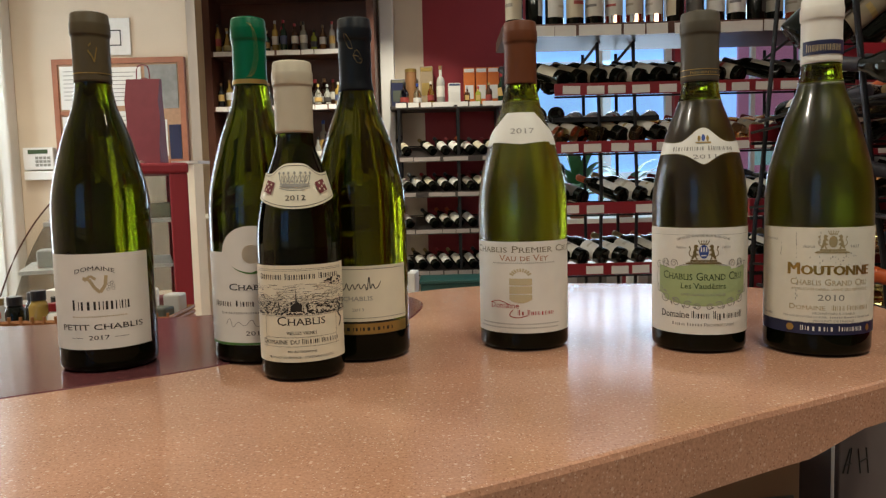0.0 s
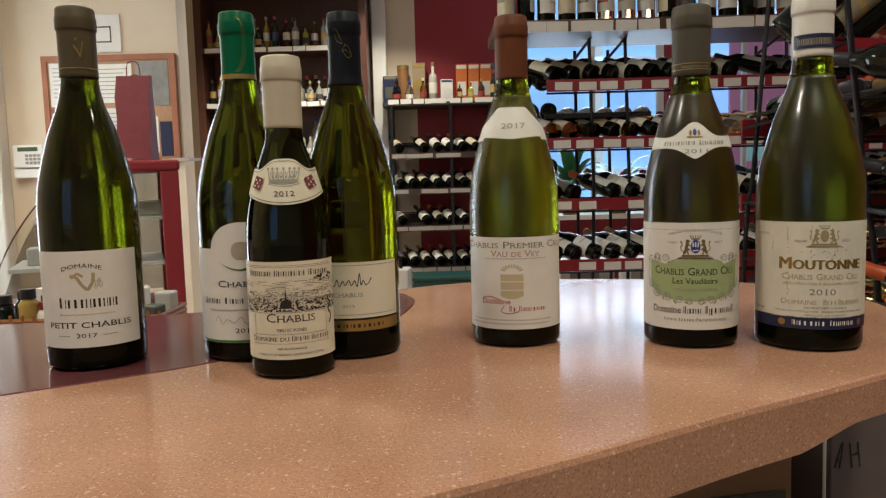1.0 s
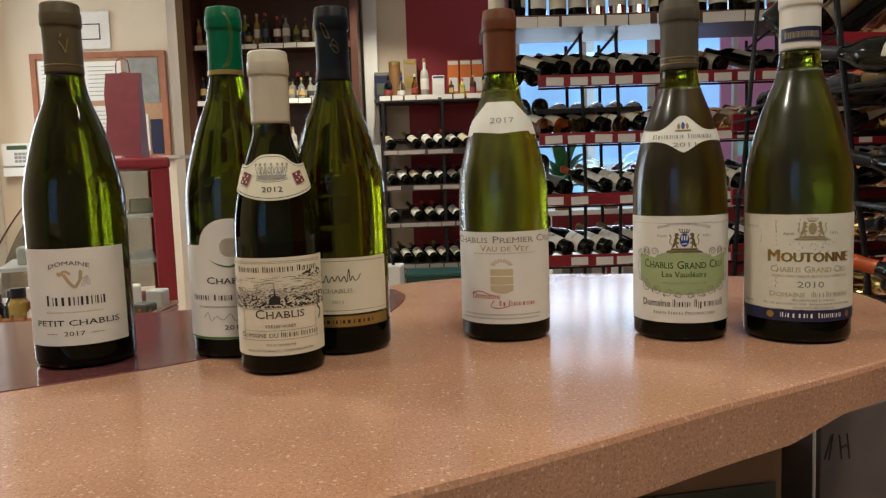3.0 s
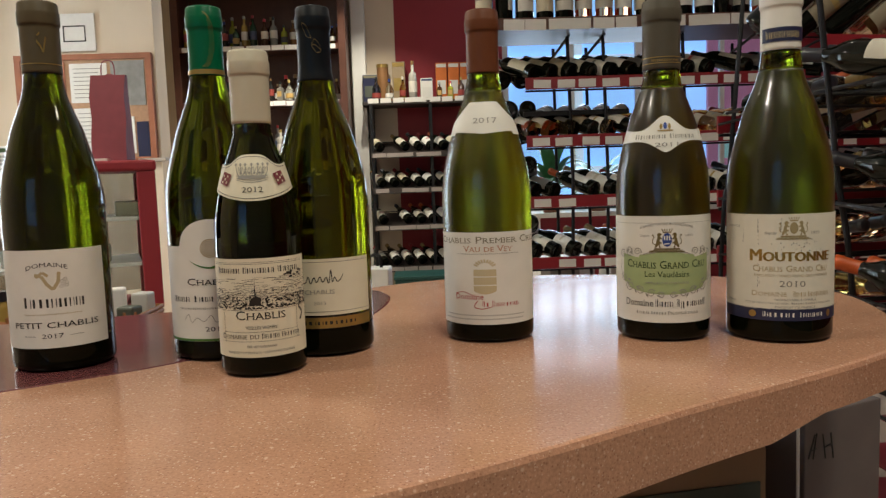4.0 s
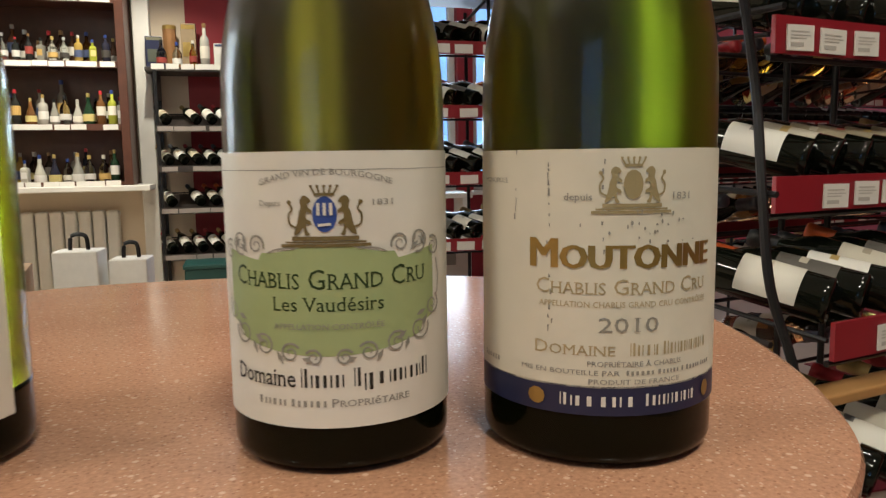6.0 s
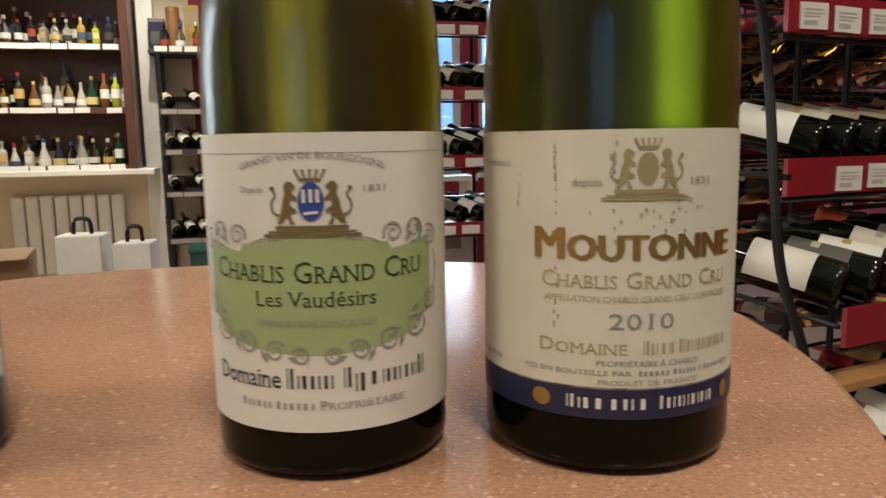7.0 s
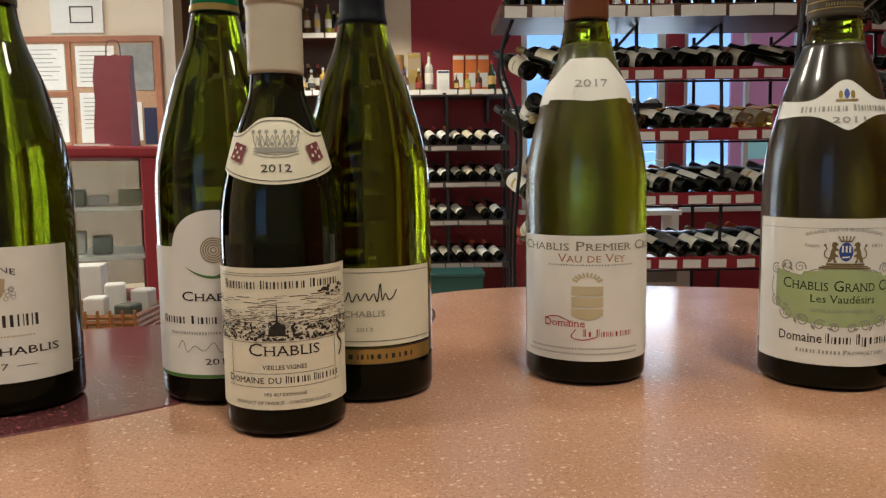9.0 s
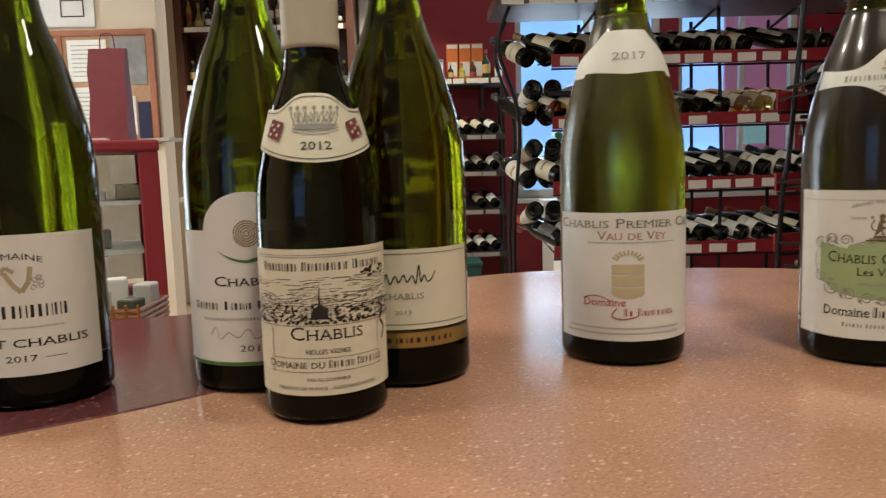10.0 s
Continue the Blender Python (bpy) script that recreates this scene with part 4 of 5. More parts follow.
printed(b, lab, GREY_INK, stains, "water_stain")
capband = sheet(b, root, "capsule_band", NAVY, -55, 55, 250.5, 262, "navy band with gold letters", 1, 0.0013)
printed(b, capband, PALE_GOLD, lambda bm: b.bars(bm, -6, 253, 6.5, 76, 16, 0.5, 37, 0.0016))

# ---------------------------------------------------------------- stock bottles, built once and copied


class Pool:
    """Copies of a few prototypes, the first use taking the prototype itself."""

    def __init__(self, makers, group):
        self.protos, self.used, self.group = [f() for f in makers], set(), group

    def put(self, k, m, group=""):
        ob = self.protos[k % len(self.protos)]
        if id(ob) in self.used:
            ob = copy_thing(ob, m)
        else:
            self.used.add(id(ob))
            ob.matrix_basis = m
        return tagged(ob, group=group or self.group)


WINE_LINE = [(0.0, 0.006), (0.022, 0.004), (0.034, 0.0), (0.0375, 0.004), (0.038, 0.012), (0.038, 0.17), (0.036, 0.187), (0.030, 0.203), (0.021, 0.22), (0.0155, 0.235), (0.0145, 0.25)]
BURG_LINE = [(0.0, 0.006), (0.022, 0.004), (0.036, 0.0), (0.0395, 0.004), (0.040, 0.012), (0.040, 0.14), (0.037, 0.165), (0.030, 0.19), (0.021, 0.213), (0.016, 0.235), (0.0145, 0.25)]


def stock_wine(line, glass_mat, label, lab_mat, cap_mat, v0=0.05, v1=0.135):
    def make():
        root = thing("wine_bottle", pose(0, 0, 0), label, "wine bottle")
        part("glass", lathe(line + [(0.0, 0.25)], 18), glass_mat, root, smooth=True)
        bm = bmesh.new()
        r = line[5][0] + 0.0006
        prev = None
        for i in range(13):
            a = radians(-105 + 17.5 * i)
            pair = [bm.verts.new((r * math.sin(a), -r * math.cos(a), z)) for z in (v0, v1)]
            if prev:
                bm.faces.new((prev[0], pair[0], pair[1], prev[1]))
            prev = pair
        lab = part("label", bm, lab_mat, root, smooth=True)
        bm = bmesh.new()
        for low, high, wide in ((0.5, 0.64, 35),):
            z0, z1 = v0 + (v1 - v0) * low, v0 + (v1 - v0) * high
            row = [[bm.verts.new(((r + 0.0005) * math.sin(radians(k * 17.5)), -(r + 0.0005) * math.cos(radians(k * 17.5)), z)) for z in (z0, z1)] for k in range(-int(wide / 17.5), int(wide / 17.5) + 1)]
            for p, q in zip(row, row[1:]):
                bm.faces.new((p[0], q[0], q[1], p[1]))
        part("label_print", bm, STOCK_INK, lab)
        part("capsule", lathe([(0.0148, 0.242), (0.0156, 0.243), (0.0156, 0.28), (0.0168, 0.281), (0.0168, 0.294), (0.015, 0.297), (0.0, 0.297)], 14), cap_mat, root, smooth=True)
        return root
    return make


CLEAR_SPIRIT = glass("clear_spirit_glass", (0.75, 0.77, 0.74), rough=0.06)
STOCK_INK = varied("stock_label_print", [(0.3, 0.26, 0.2), (0.35, 0.06, 0.05), (0.2, 0.19, 0.18), (0.4, 0.28, 0.1), (0.5, 0.46, 0.38)], 0.5)
class Heap:
    """Far bottles past counting, joined into one object."""

    def __init__(self):
        self.at = []

    def put(self, k, m):
        self.at.append(m)

    def build(self, name, label):
        me = bpy.data.meshes.new(name)
        verts, faces, mats = [], [], []
        cap = [(0.0148, 0.242), (0.0156, 0.28), (0.0168, 0.281), (0.0168, 0.294), (0.0, 0.297)]
        r = WINE_LINE[5][0] + 0.0006
        for m in self.at:
            for line, mat, seg in ((WINE_LINE + [(0.0, 0.25)], 0, 14), (cap, 2, 10)):
                base = len(verts)
                verts += [m @ Vector((p * math.cos(2 * math.pi * k / seg), p * math.sin(2 * math.pi * k / seg), z)) for p, z in line for k in range(seg)]
                for a in range(len(line) - 1):
                    for k in range(seg):
                        j = (k + 1) % seg
                        faces.append((base + a * seg + k, base + a * seg + j, base + a * seg + seg + j, base + a * seg + seg + k))
                        mats.append(mat)
            base = len(verts)
            verts += [m @ Vector((r * math.sin(radians(-105 + 21 * k)), -r * math.cos(radians(-105 + 21 * k)), z)) for k in range(11) for z in (0.045, 0.135)]
            for k in range(10):
                faces.append((base + 2 * k, base + 2 * k + 2, base + 2 * k + 3, base + 2 * k + 1))
                mats.append(1)
        me.from_pydata([tuple(v) for v in verts], [], faces)
        for mat in (GLASS_DARK, HEAP_LABELS, HEAP_CAPS):
            me.materials.append(mat)
        me.polygons.foreach_set("material_index", mats)
        me.polygons.foreach_set("use_smooth", [True] * len(faces))
        return tagged(new(name, me), label, "wine bottles", "", "stuff")


ROSE = glass("rose_wine_glass", (0.8, 0.46, 0.22), rough=0.03)
wines = Pool([stock_wine(WINE_LINE, GLASS_DARK, "dark red wine bottle lying on a rack", LABELS, CAPS, 0.045, 0.14),
              stock_wine(BURG_LINE, GLASS_DARK, "dark wine bottle with pale label on a rack", LABELS, CAPS, 0.04, 0.12),
              stock_wine(WINE_LINE, GLASS_DARK, "dark wine bottle lying in a metal rack", LABELS, CAPS, 0.035, 0.145)], "racked wine bottles")
whites = Pool([stock_wine(BURG_LINE, GLASS_AMBER, "golden white wine bottle lying on a rack", LABELS, CAPS, 0.04, 0.11),
               stock_wine(WINE_LINE, ROSE, "pale rose wine bottle lying on a rack", LABELS, CAPS, 0.045, 0.12),
               stock_wine(WINE_LINE, GLASS_DARK, "dark wine bottle lying on a high rack", LABELS, CAPS)], "racked white wine bottles")


def spirit(line, label, square=False, lab=(0.3, 0.6), seg=16, body=SPIRITS):
    def make():
        root = thing("spirit_bottle", pose(0, 0, 0), label, "spirit bottle")
        h = line[-1][1]
        prof = [(0.0, 0.0)] + line + [(0.0, h)]
        bm = lathe(prof, 4 if square else seg)
        if square:
            bmesh.ops.rotate(bm, verts=bm.verts, cent=(0, 0, 0), matrix=Matrix.Rotation(radians(45), 3, "Z"))
            bmesh.ops.bevel(bm, geom=[e for e in bm.edges if abs(e.verts[0].co.z - e.verts[1].co.z) > 0.02], offset=0.008, segments=2, affect="EDGES")
        part("body", bm, body, root, smooth=not square)
        r = max(p[0] for p in line) * (0.72 if square else 1.0) + 0.0008
        part("label", block(-r * 0.72, -r, h * lab[0], r * 0.72, -r * 0.6, h * lab[1]) if square else lathe([(r, h * lab[0]), (r, h * lab[1])], seg), PRINTS, root)
        part("stopper", lathe([(0.0, h), (0.014, h), (0.015, h + 0.002), (0.015, h + 0.03), (0.012, h + 0.034), (0.0, h + 0.034)], 12), STOPPERS, root)
        return root
    return make


spirits = Pool([spirit([(0.036, 0.0), (0.04, 0.006), (0.04, 0.18), (0.033, 0.205), (0.015, 0.225), (0.014, 0.275)], "tall spirit bottle with printed label on a shelf"),
                spirit([(0.05, 0.0), (0.053, 0.006), (0.053, 0.15), (0.045, 0.17), (0.018, 0.185), (0.017, 0.22)], "square spirit bottle with pale label on a shelf", True),
                spirit([(0.048, 0.0), (0.053, 0.01), (0.05, 0.09), (0.03, 0.15), (0.017, 0.19), (0.016, 0.235)], "squat decanter of spirit on a shelf", lab=(0.12, 0.38)),
                spirit([(0.033, 0.0), (0.036, 0.005), (0.036, 0.2), (0.03, 0.235), (0.014, 0.255), (0.013, 0.31)], "slim liqueur bottle with label on a shelf", lab=(0.25, 0.55)),
                spirit([(0.042, 0.0), (0.045, 0.006), (0.042, 0.12), (0.046, 0.17), (0.04, 0.2), (0.016, 0.22), (0.015, 0.26)], "shouldered spirit bottle with wide label on shelf", lab=(0.2, 0.5)),
                spirit([(0.042, 0.0), (0.045, 0.006), (0.043, 0.13), (0.03, 0.16), (0.015, 0.18), (0.014, 0.21)], "clear glass spirit bottle with pale label on shelf", lab=(0.2, 0.42), body=CLEAR_SPIRIT),
                spirit([(0.036, 0.0), (0.04, 0.006), (0.04, 0.15), (0.03, 0.18), (0.015, 0.2), (0.014, 0.25)], "amber spirit bottle with gold label on shelf", lab=(0.25, 0.5), body=GLASS_AMBER)], "spirit bottles")


rnd = random.Random(11)


def tag_row(parent, x0, x1, y, z, h, pitch, w, skip=0.1, card=TAG, written=False):
    """White price cards along a rail, with lines of small print where they hang near."""
    me = None
    ink = None
    n = int((x1 - x0) / pitch)
    for i in range(n):
        if rnd.random() < skip:
            continue
        x = x0 + (i + 0.5) * pitch + rnd.uniform(-0.1, 0.1) * pitch
        if me is None:
            ob = part("price_tag", block(-w / 2, -0.0025, -h / 2, w / 2, 0, h / 2), card, parent)
            me = ob.data
        else:
            ob = new("price_tag", me)
            ob.parent = parent
        ob.matrix_basis = pose(x, y, z + rnd.uniform(-0.04, 0.04) * h, 0, rnd.uniform(-2, 2), 0)
        if written:
            if ink is None:
                bm = bmesh.new()
                for low, high, right in ((0.22, 0.27, 0.3), (0.08, 0.12, 0.36), (-0.04, 0.0, 0.2), (-0.34, -0.18, 0.1)):
                    box(bm, -w * 0.38, -0.0031, h * low, w * right, -0.0027, h * high)
                ink = part("tag_print", bm, FAINT_INK, ob).data
            else:
                new("tag_print", ink).parent = ob


# ---------------------------------------------------------------- spirits cabinet and sill
cab = thing("display_cabinet", pose(-1.95, 6.25, 0.942), "dark brown wooden cabinet filled with spirit bottles", "cabinet")
CW, CH = 1.41, 1.85
part("side_panel", block(0, 0, 0, 0.06, 0.36, CH, bevel=0.004), DARK_WOOD, cab)
part("side_panel", block(CW - 0.06, 0, 0, CW, 0.36, CH, bevel=0.004), DARK_WOOD, cab)
part("back_panel", block(0.06, 0.34, 0, CW - 0.06, 0.36, CH), DARK_WOOD, cab)
part("top_panel", block(0.06, 0, CH - 0.06, CW - 0.06, 0.34, CH), DARK_WOOD, cab)
LEVELS = [0.0, 0.441, 0.883, 1.333]
for k, z in enumerate(LEVELS):
    part("shelf", block(0.06, 0.005, z - 0.03 if k else z, CW - 0.06, 0.34, z if k else z + 0.01), DARK_WOOD, cab)
    rail = part("price_rail", block(0.06, -0.004, z - 0.045 if k else z - 0.0, CW - 0.06, 0.005, z if k else z + 0.03), DARK_WOOD, cab)
    tag_row(rail, 0.07, CW - 0.07, -0.004, z - 0.022 if k else z + 0.015, 0.038, 0.105, 0.1, 0.06)
    x = 0.1
    while x < CW - 0.1:
        kind = rnd.choice((0, 0, 1, 2, 3, 4, 4, 5, 5, 6))
        s = rnd.uniform(0.74, 0.98) if k < 2 else rnd.uniform(0.66, 0.84)
        zz = 0.942 + (z if k else 0.01)
        spirits.put(kind, pose(-1.95 + x, 6.25 + rnd.uniform(0.07, 0.12), zz, 0, 0, rnd.uniform(-20, 20)) @ Matrix.Scale(s, 4))
        if rnd.random() < 0.75:
            spirits.put(rnd.randrange(7), pose(-1.95 + x + 0.03, 6.25 + 0.24, zz, 0, 0, rnd.uniform(-20, 20)) @ Matrix.Scale(rnd.uniform(0.8, 1.05), 4))
        x += rnd.uniform(0.07, 0.098)
plain("sill", block(-1.98, 6.16, 0.90, -0.42, 6.7, 0.94, bevel=0.006), WHITE_PAINT, "white stone sill under the cabinet", "sill")
rad = thing("radiator", pose(-1.5, 6.655, 0.14), "white sectional radiator under the sill", "radiator")
for i in range(8):
    part("section", block(i * 0.1 + 0.004, -0.07, 0, i * 0.1 + 0.094, 0.04, 0.6, bevel=0.02), WHITE_PAINT, rad)
part("manifold", tube([(0, 0, 0.57), (0.8, 0, 0.57)], 0.018), WHITE_PAINT, rad)

# ---------------------------------------------------------------- shelf and racks on the red wall
sh = thing("wall_shelf", pose(-0.43, 6.36, 1.775), "black wall shelf with spirits and gift boxes", "shelf")
part("board", block(0, 0, 0, 1.1, 0.34, 0.03, bevel=0.003), BLACK_WOOD, sh)
part("bracket", block(0.06, 0.02, -0.2, 0.08, 0.34, 0.0), IRON, sh)
part("bracket", block(0.9, 0.02, -0.2, 0.92, 0.34, 0.0), IRON, sh)
tag_row(sh, 0.03, 1.08, -0.001, 0.035, 0.04, 0.105, 0.09, 0.05)
for x, y, kind, s in ((-0.31, 6.42, 5, 0.86), (-0.20, 6.42, 5, 0.8), (-0.085, 6.43, 6, 0.9), (0.0, 6.45, 3, 1.05), (0.225, 6.42, 1, 0.78), (0.32, 6.42, 1, 0.78), (0.41, 6.42, 4, 0.75), (0.52, 6.44, 0, 0.9), (0.62, 6.44, 6, 0.9)):
    spirits.put(kind, pose(x, y, 1.805, 0, 0, rnd.uniform(-10, 10)) @ Matrix.Scale(s, 4))


def carton(x, y, w, d, h, mt, label, turn=0.0, flap=None):
    og = thing("gift_box", pose(x, y, 1.805, 0, 0, turn), label, "box", "gift boxes")
    part("carton", block(-w / 2, -d / 2, 0, w / 2, d / 2, h, bevel=0.003), mt, og)
    if flap:
        part("printed_panel", block(-w * 0.38, -d / 2 - 0.002, h * flap[1], w * 0.38, -d / 2 - 0.0005, h * flap[2]), flap[0], og)
        part("top_band", block(-w * 0.45, -d / 2 - 0.002, h * 0.88, w * 0.45, -d / 2 - 0.0005, h * 0.97), flap[0], og)


ORANGE = material("orange_card", (0.62, 0.16, 0.03), 0.5, 0, 0.1, 30)
TAN_CARD = material("tan_card", (0.3, 0.22, 0.13), 0.5, 0, 0.15, 30)
BROWN_TIN = material("brown_tin", (0.34, 0.17, 0.07), 0.4, 0.3, 0.15, 30)
carton(-0.37, 6.5, 0.12, 0.1, 0.235, NAVY, "navy blue gift box on the wall shelf", 6, (PACKS, 0.2, 0.6))
carton(-0.12, 6.6, 0.11, 0.08, 0.355, TAN_CARD, "tall tan gift box on the wall shelf", -3, (GOLD, 0.3, 0.6))
carton(0.115, 6.46, 0.1, 0.07, 0.19, TAG, "small white gift box with a dark picture", 4, (PRINTS, 0.15, 0.6))
for x in (0.25, 0.355, 0.46):
    carton(x, 6.6, 0.095, 0.08, 0.335, ORANGE, "orange and white gift carton on the shelf", rnd.uniform(-3, 3), (TAG, 0.2, 0.55))
tin = thing("round_tin", pose(-0.26, 6.6, 1.805), "brown cylindrical bottle tin on the shelf", "tin")
part("tin_body", lathe([(0, 0), (0.05, 0), (0.05, 0.31), (0, 0.31)], 20), BROWN_TIN, tin, smooth=False)
part("lid", lathe([(0, 0.31), (0.052, 0.31), (0.052, 0.335), (0.048, 0.34), (0, 0.34)], 20), GOLD, tin)

rack = thing("wall_wine_rack", pose(-0.36, 6.33, 0), "dark wall rack with four rows of bottles", "wine rack")
for x in (0.0, 0.5, 1.0):
    part("post", block(x - 0.012, 0.0, 0, x + 0.012, 0.03, 1.78), IRON, rack)
    part("post", block(x - 0.012, 0.3, 0, x + 0.012, 0.33, 1.78), IRON, rack)
for z in (1.355, 1.055, 0.74, 0.385):
    part("shelf", block(-0.01, -0.012, z - 0.028, 1.02, -0.002, z + 0.022), BLACK_WOOD, rack)
    part("support", tube([(0, 0.31, z + 0.12), (1.0, 0.31, z + 0.12)], 0.006, 6), IRON, rack)
    part("tray", profile_plate([(-0.002, z - 0.028), (0.3, z + 0.1), (0.3, z + 0.112), (-0.002, z - 0.016)], 0.0, 1.0, True), BLACK_WOOD, rack)
    tag_row(rack, 0.0, 1.0, -0.012, z - 0.003, 0.034, 0.118, 0.112, 0.05, GREY_TAG)
    for i in range(9):
        if rnd.random() < 0.06:
            continue
        wines.put(rnd.randrange(3), pose(-0.29 + i * 0.108 + rnd.uniform(-0.006, 0.006), 6.35, z + 0.06, -90 + rnd.uniform(22, 25), 0, rnd.uniform(22, 28)) @ pose(0, 0, 0, 0, 0, rnd.uniform(-15, 25)))
crate = thing("plastic_crate", pose(0.1, 6.1, 0), "teal plastic crate on the floor", "crate")
part("body", block(-0.3, -0.18, 0, 0.3, 0.18, 0.34, bevel=0.01), TEAL, crate)
part("rim", block(-0.31, -0.19, 0.34, 0.31, 0.19, 0.37, bevel=0.006), TEAL, crate)


# ---------------------------------------------------------------- iron wine racks
def iron_rack(x0, y0, length, turn, rows, posts, depth, label, strip_h, pitch, tag_w, pool, yaw, tilt, lean=None, name="wine_rack", top=1.75, step=0.088, spin=60, size=1.0, written=False):
    """A rack whose front runs from (x0, y0); rows holds the heights of the red rails."""
    m = pose(x0, y0, 0, 0, 0, turn)
    rk = thing(name, m, label, "wine rack")
    lean = lean or [0.0] * len(rows)
    for p in posts:
        part("upright", tube([(p, 0.04, 0), (p, 0.03, 0.5), (p + 0.012, 0.03, 1.1), (p, 0.05, top)], 0.008), IRON, rk)
        part("upright", tube([(p, depth, 0), (p, depth, 0.8), (p - 0.01, depth, top)], 0.008), IRON, rk)
        part("bracket", tube(smooth_line([(p, 0.05, top), (p + 0.02, depth * 0.4, top + 0.015), (p - 0.02, depth, top - 0.05)], 4), 0.007), IRON, rk)
    for z, ly in zip(rows, lean):
        rail = part("price_rail", block(0, ly - 0.012, z - strip_h / 2, length, ly - 0.004, z + strip_h / 2), RED_STRIP, rk, "red price rail")
        tag_row(rail, 0.01, length - 0.01, ly - 0.013, z - 0.004, strip_h * 0.68, pitch, tag_w, 0.08, TAG, written)
        part("front_rod", tube([(0, ly, z - strip_h / 2 - 0.006), (length, ly, z - strip_h / 2 - 0.006)], 0.005, 6), IRON, rk)
        part("back_rod", tube([(0, ly + depth * 0.75, z + 0.02), (length, ly + depth * 0.75, z + 0.02)], 0.005, 6), IRON, rk)
        part("side_rod", tube([(0, ly, z), (0, ly + depth, z + 0.03)], 0.004, 6), IRON, rk)
        part("side_rod", tube([(length, ly, z), (length, ly + depth, z + 0.03)], 0.004, 6), IRON, rk)
        n = int(length / step)
        for i in range(n):
            if rnd.random() < 0.05:
                continue
            local = pose((i + 0.5) * step + rnd.uniform(-0.004, 0.004), ly + 0.02, z + strip_h / 2 + 0.022, -90 + tilt + rnd.uniform(-3, 3), 0, yaw + rnd.uniform(-3, 3)) @ pose(0, 0, 0, 0, 0, rnd.uniform(-spin, spin)) @ Matrix.Scale(size, 4)
            pool(z).put(rnd.choice((0, 2)) if size < 1 else rnd.randrange(3), m @ local)
    return rk


R1Z = [1.545, 1.292, 1.022, 0.748]
r1 = iron_rack(0.50, 3.32, 1.25, 0, R1Z, (0.2, 0.36, 0.72, 1.08), 0.34, "black iron wine rack with red price rails", 0.052, 0.108, 0.076, lambda z: whites if abs(z - 1.292) < 0.01 else wines, 38, 17)
ts = thing("top_shelf", pose(0.27, 3.24, 1.765), "wooden board with standing bottles and price cards", "shelf")
part("board", block(0, 0, 0, 1.55, 0.4, 0.05, bevel=0.004), DARK_WOOD, ts)
tag_row(ts, 0.02, 1.53, -0.001, 0.02, 0.045, 0.1, 0.09, 0.05)
for i in range(17):
    pool = (wines, wines, whites)[rnd.randrange(3)]
    pool.put(rnd.randrange(3), pose(0.33 + i * 0.088, 3.32 + rnd.uniform(0, 0.03), 1.815, 0, 0, rnd.uniform(-130, 130)))
# the end of the rack, with bottles at odd angles
for z in (1.52, 1.27, 1.0):
    for x, a in ((0.42, 28), (0.5, 12)):
        wines.put(rnd.randrange(3), pose(x, 3.42, z + 0.05, -90 + 24, 0, a) @ pose(0, 0, 0, 0, 0, rnd.uniform(60, 300)))
        wines.put(rnd.randrange(3), pose(x + 0.02, 3.4, z - 0.07, -90 - 22, 0, a - 20) @ pose(0, 0, 0, 0, 0, rnd.uniform(60, 300)))
for p in ((0.30, 3.3), (0.32, 3.62)):
    end = thing("iron_stand", pose(p[0], p[1], 0), "black bent iron upright of a wine rack", "rack frame")
    part("upright", tube(smooth_line([(0.05, 0, 0), (0.03, 0, 0.8), (0.06, 0, 1.3), (-0.02, 0, 1.6), (0.03, 0, 1.77)], 5), 0.008), IRON, end)
# bottles hanging below the upper rail, seen from behind
for i in range(6):
    wines.put(rnd.randrange(3), pose(0.56 + i * 0.09, 3.62, 1.44, -90 - 15, 0, 180 - 30))
shelf_under = thing("lower_board", pose(0.5, 3.3, 1.41), "black iron tray under the bottles", "shelf")
part("tray", block(0, 0.08, 0, 0.48, 0.34, 0.02), IRON, shelf_under)

far_bottles = Heap()
iron_rack(1.95, 3.55, 2.2, 14, [1.78, 1.56, 1.4, 1.26, 1.12, 0.98, 0.84, 0.7, 0.5], (0.1, 0.8, 1.6), 0.34, "long black iron rack of wine at the back", 0.05, 0.108, 0.076, lambda z: far_bottles, 30, 12)
far_bottles.build("racked_bottles", "dark wine bottles filling the far iron rack")

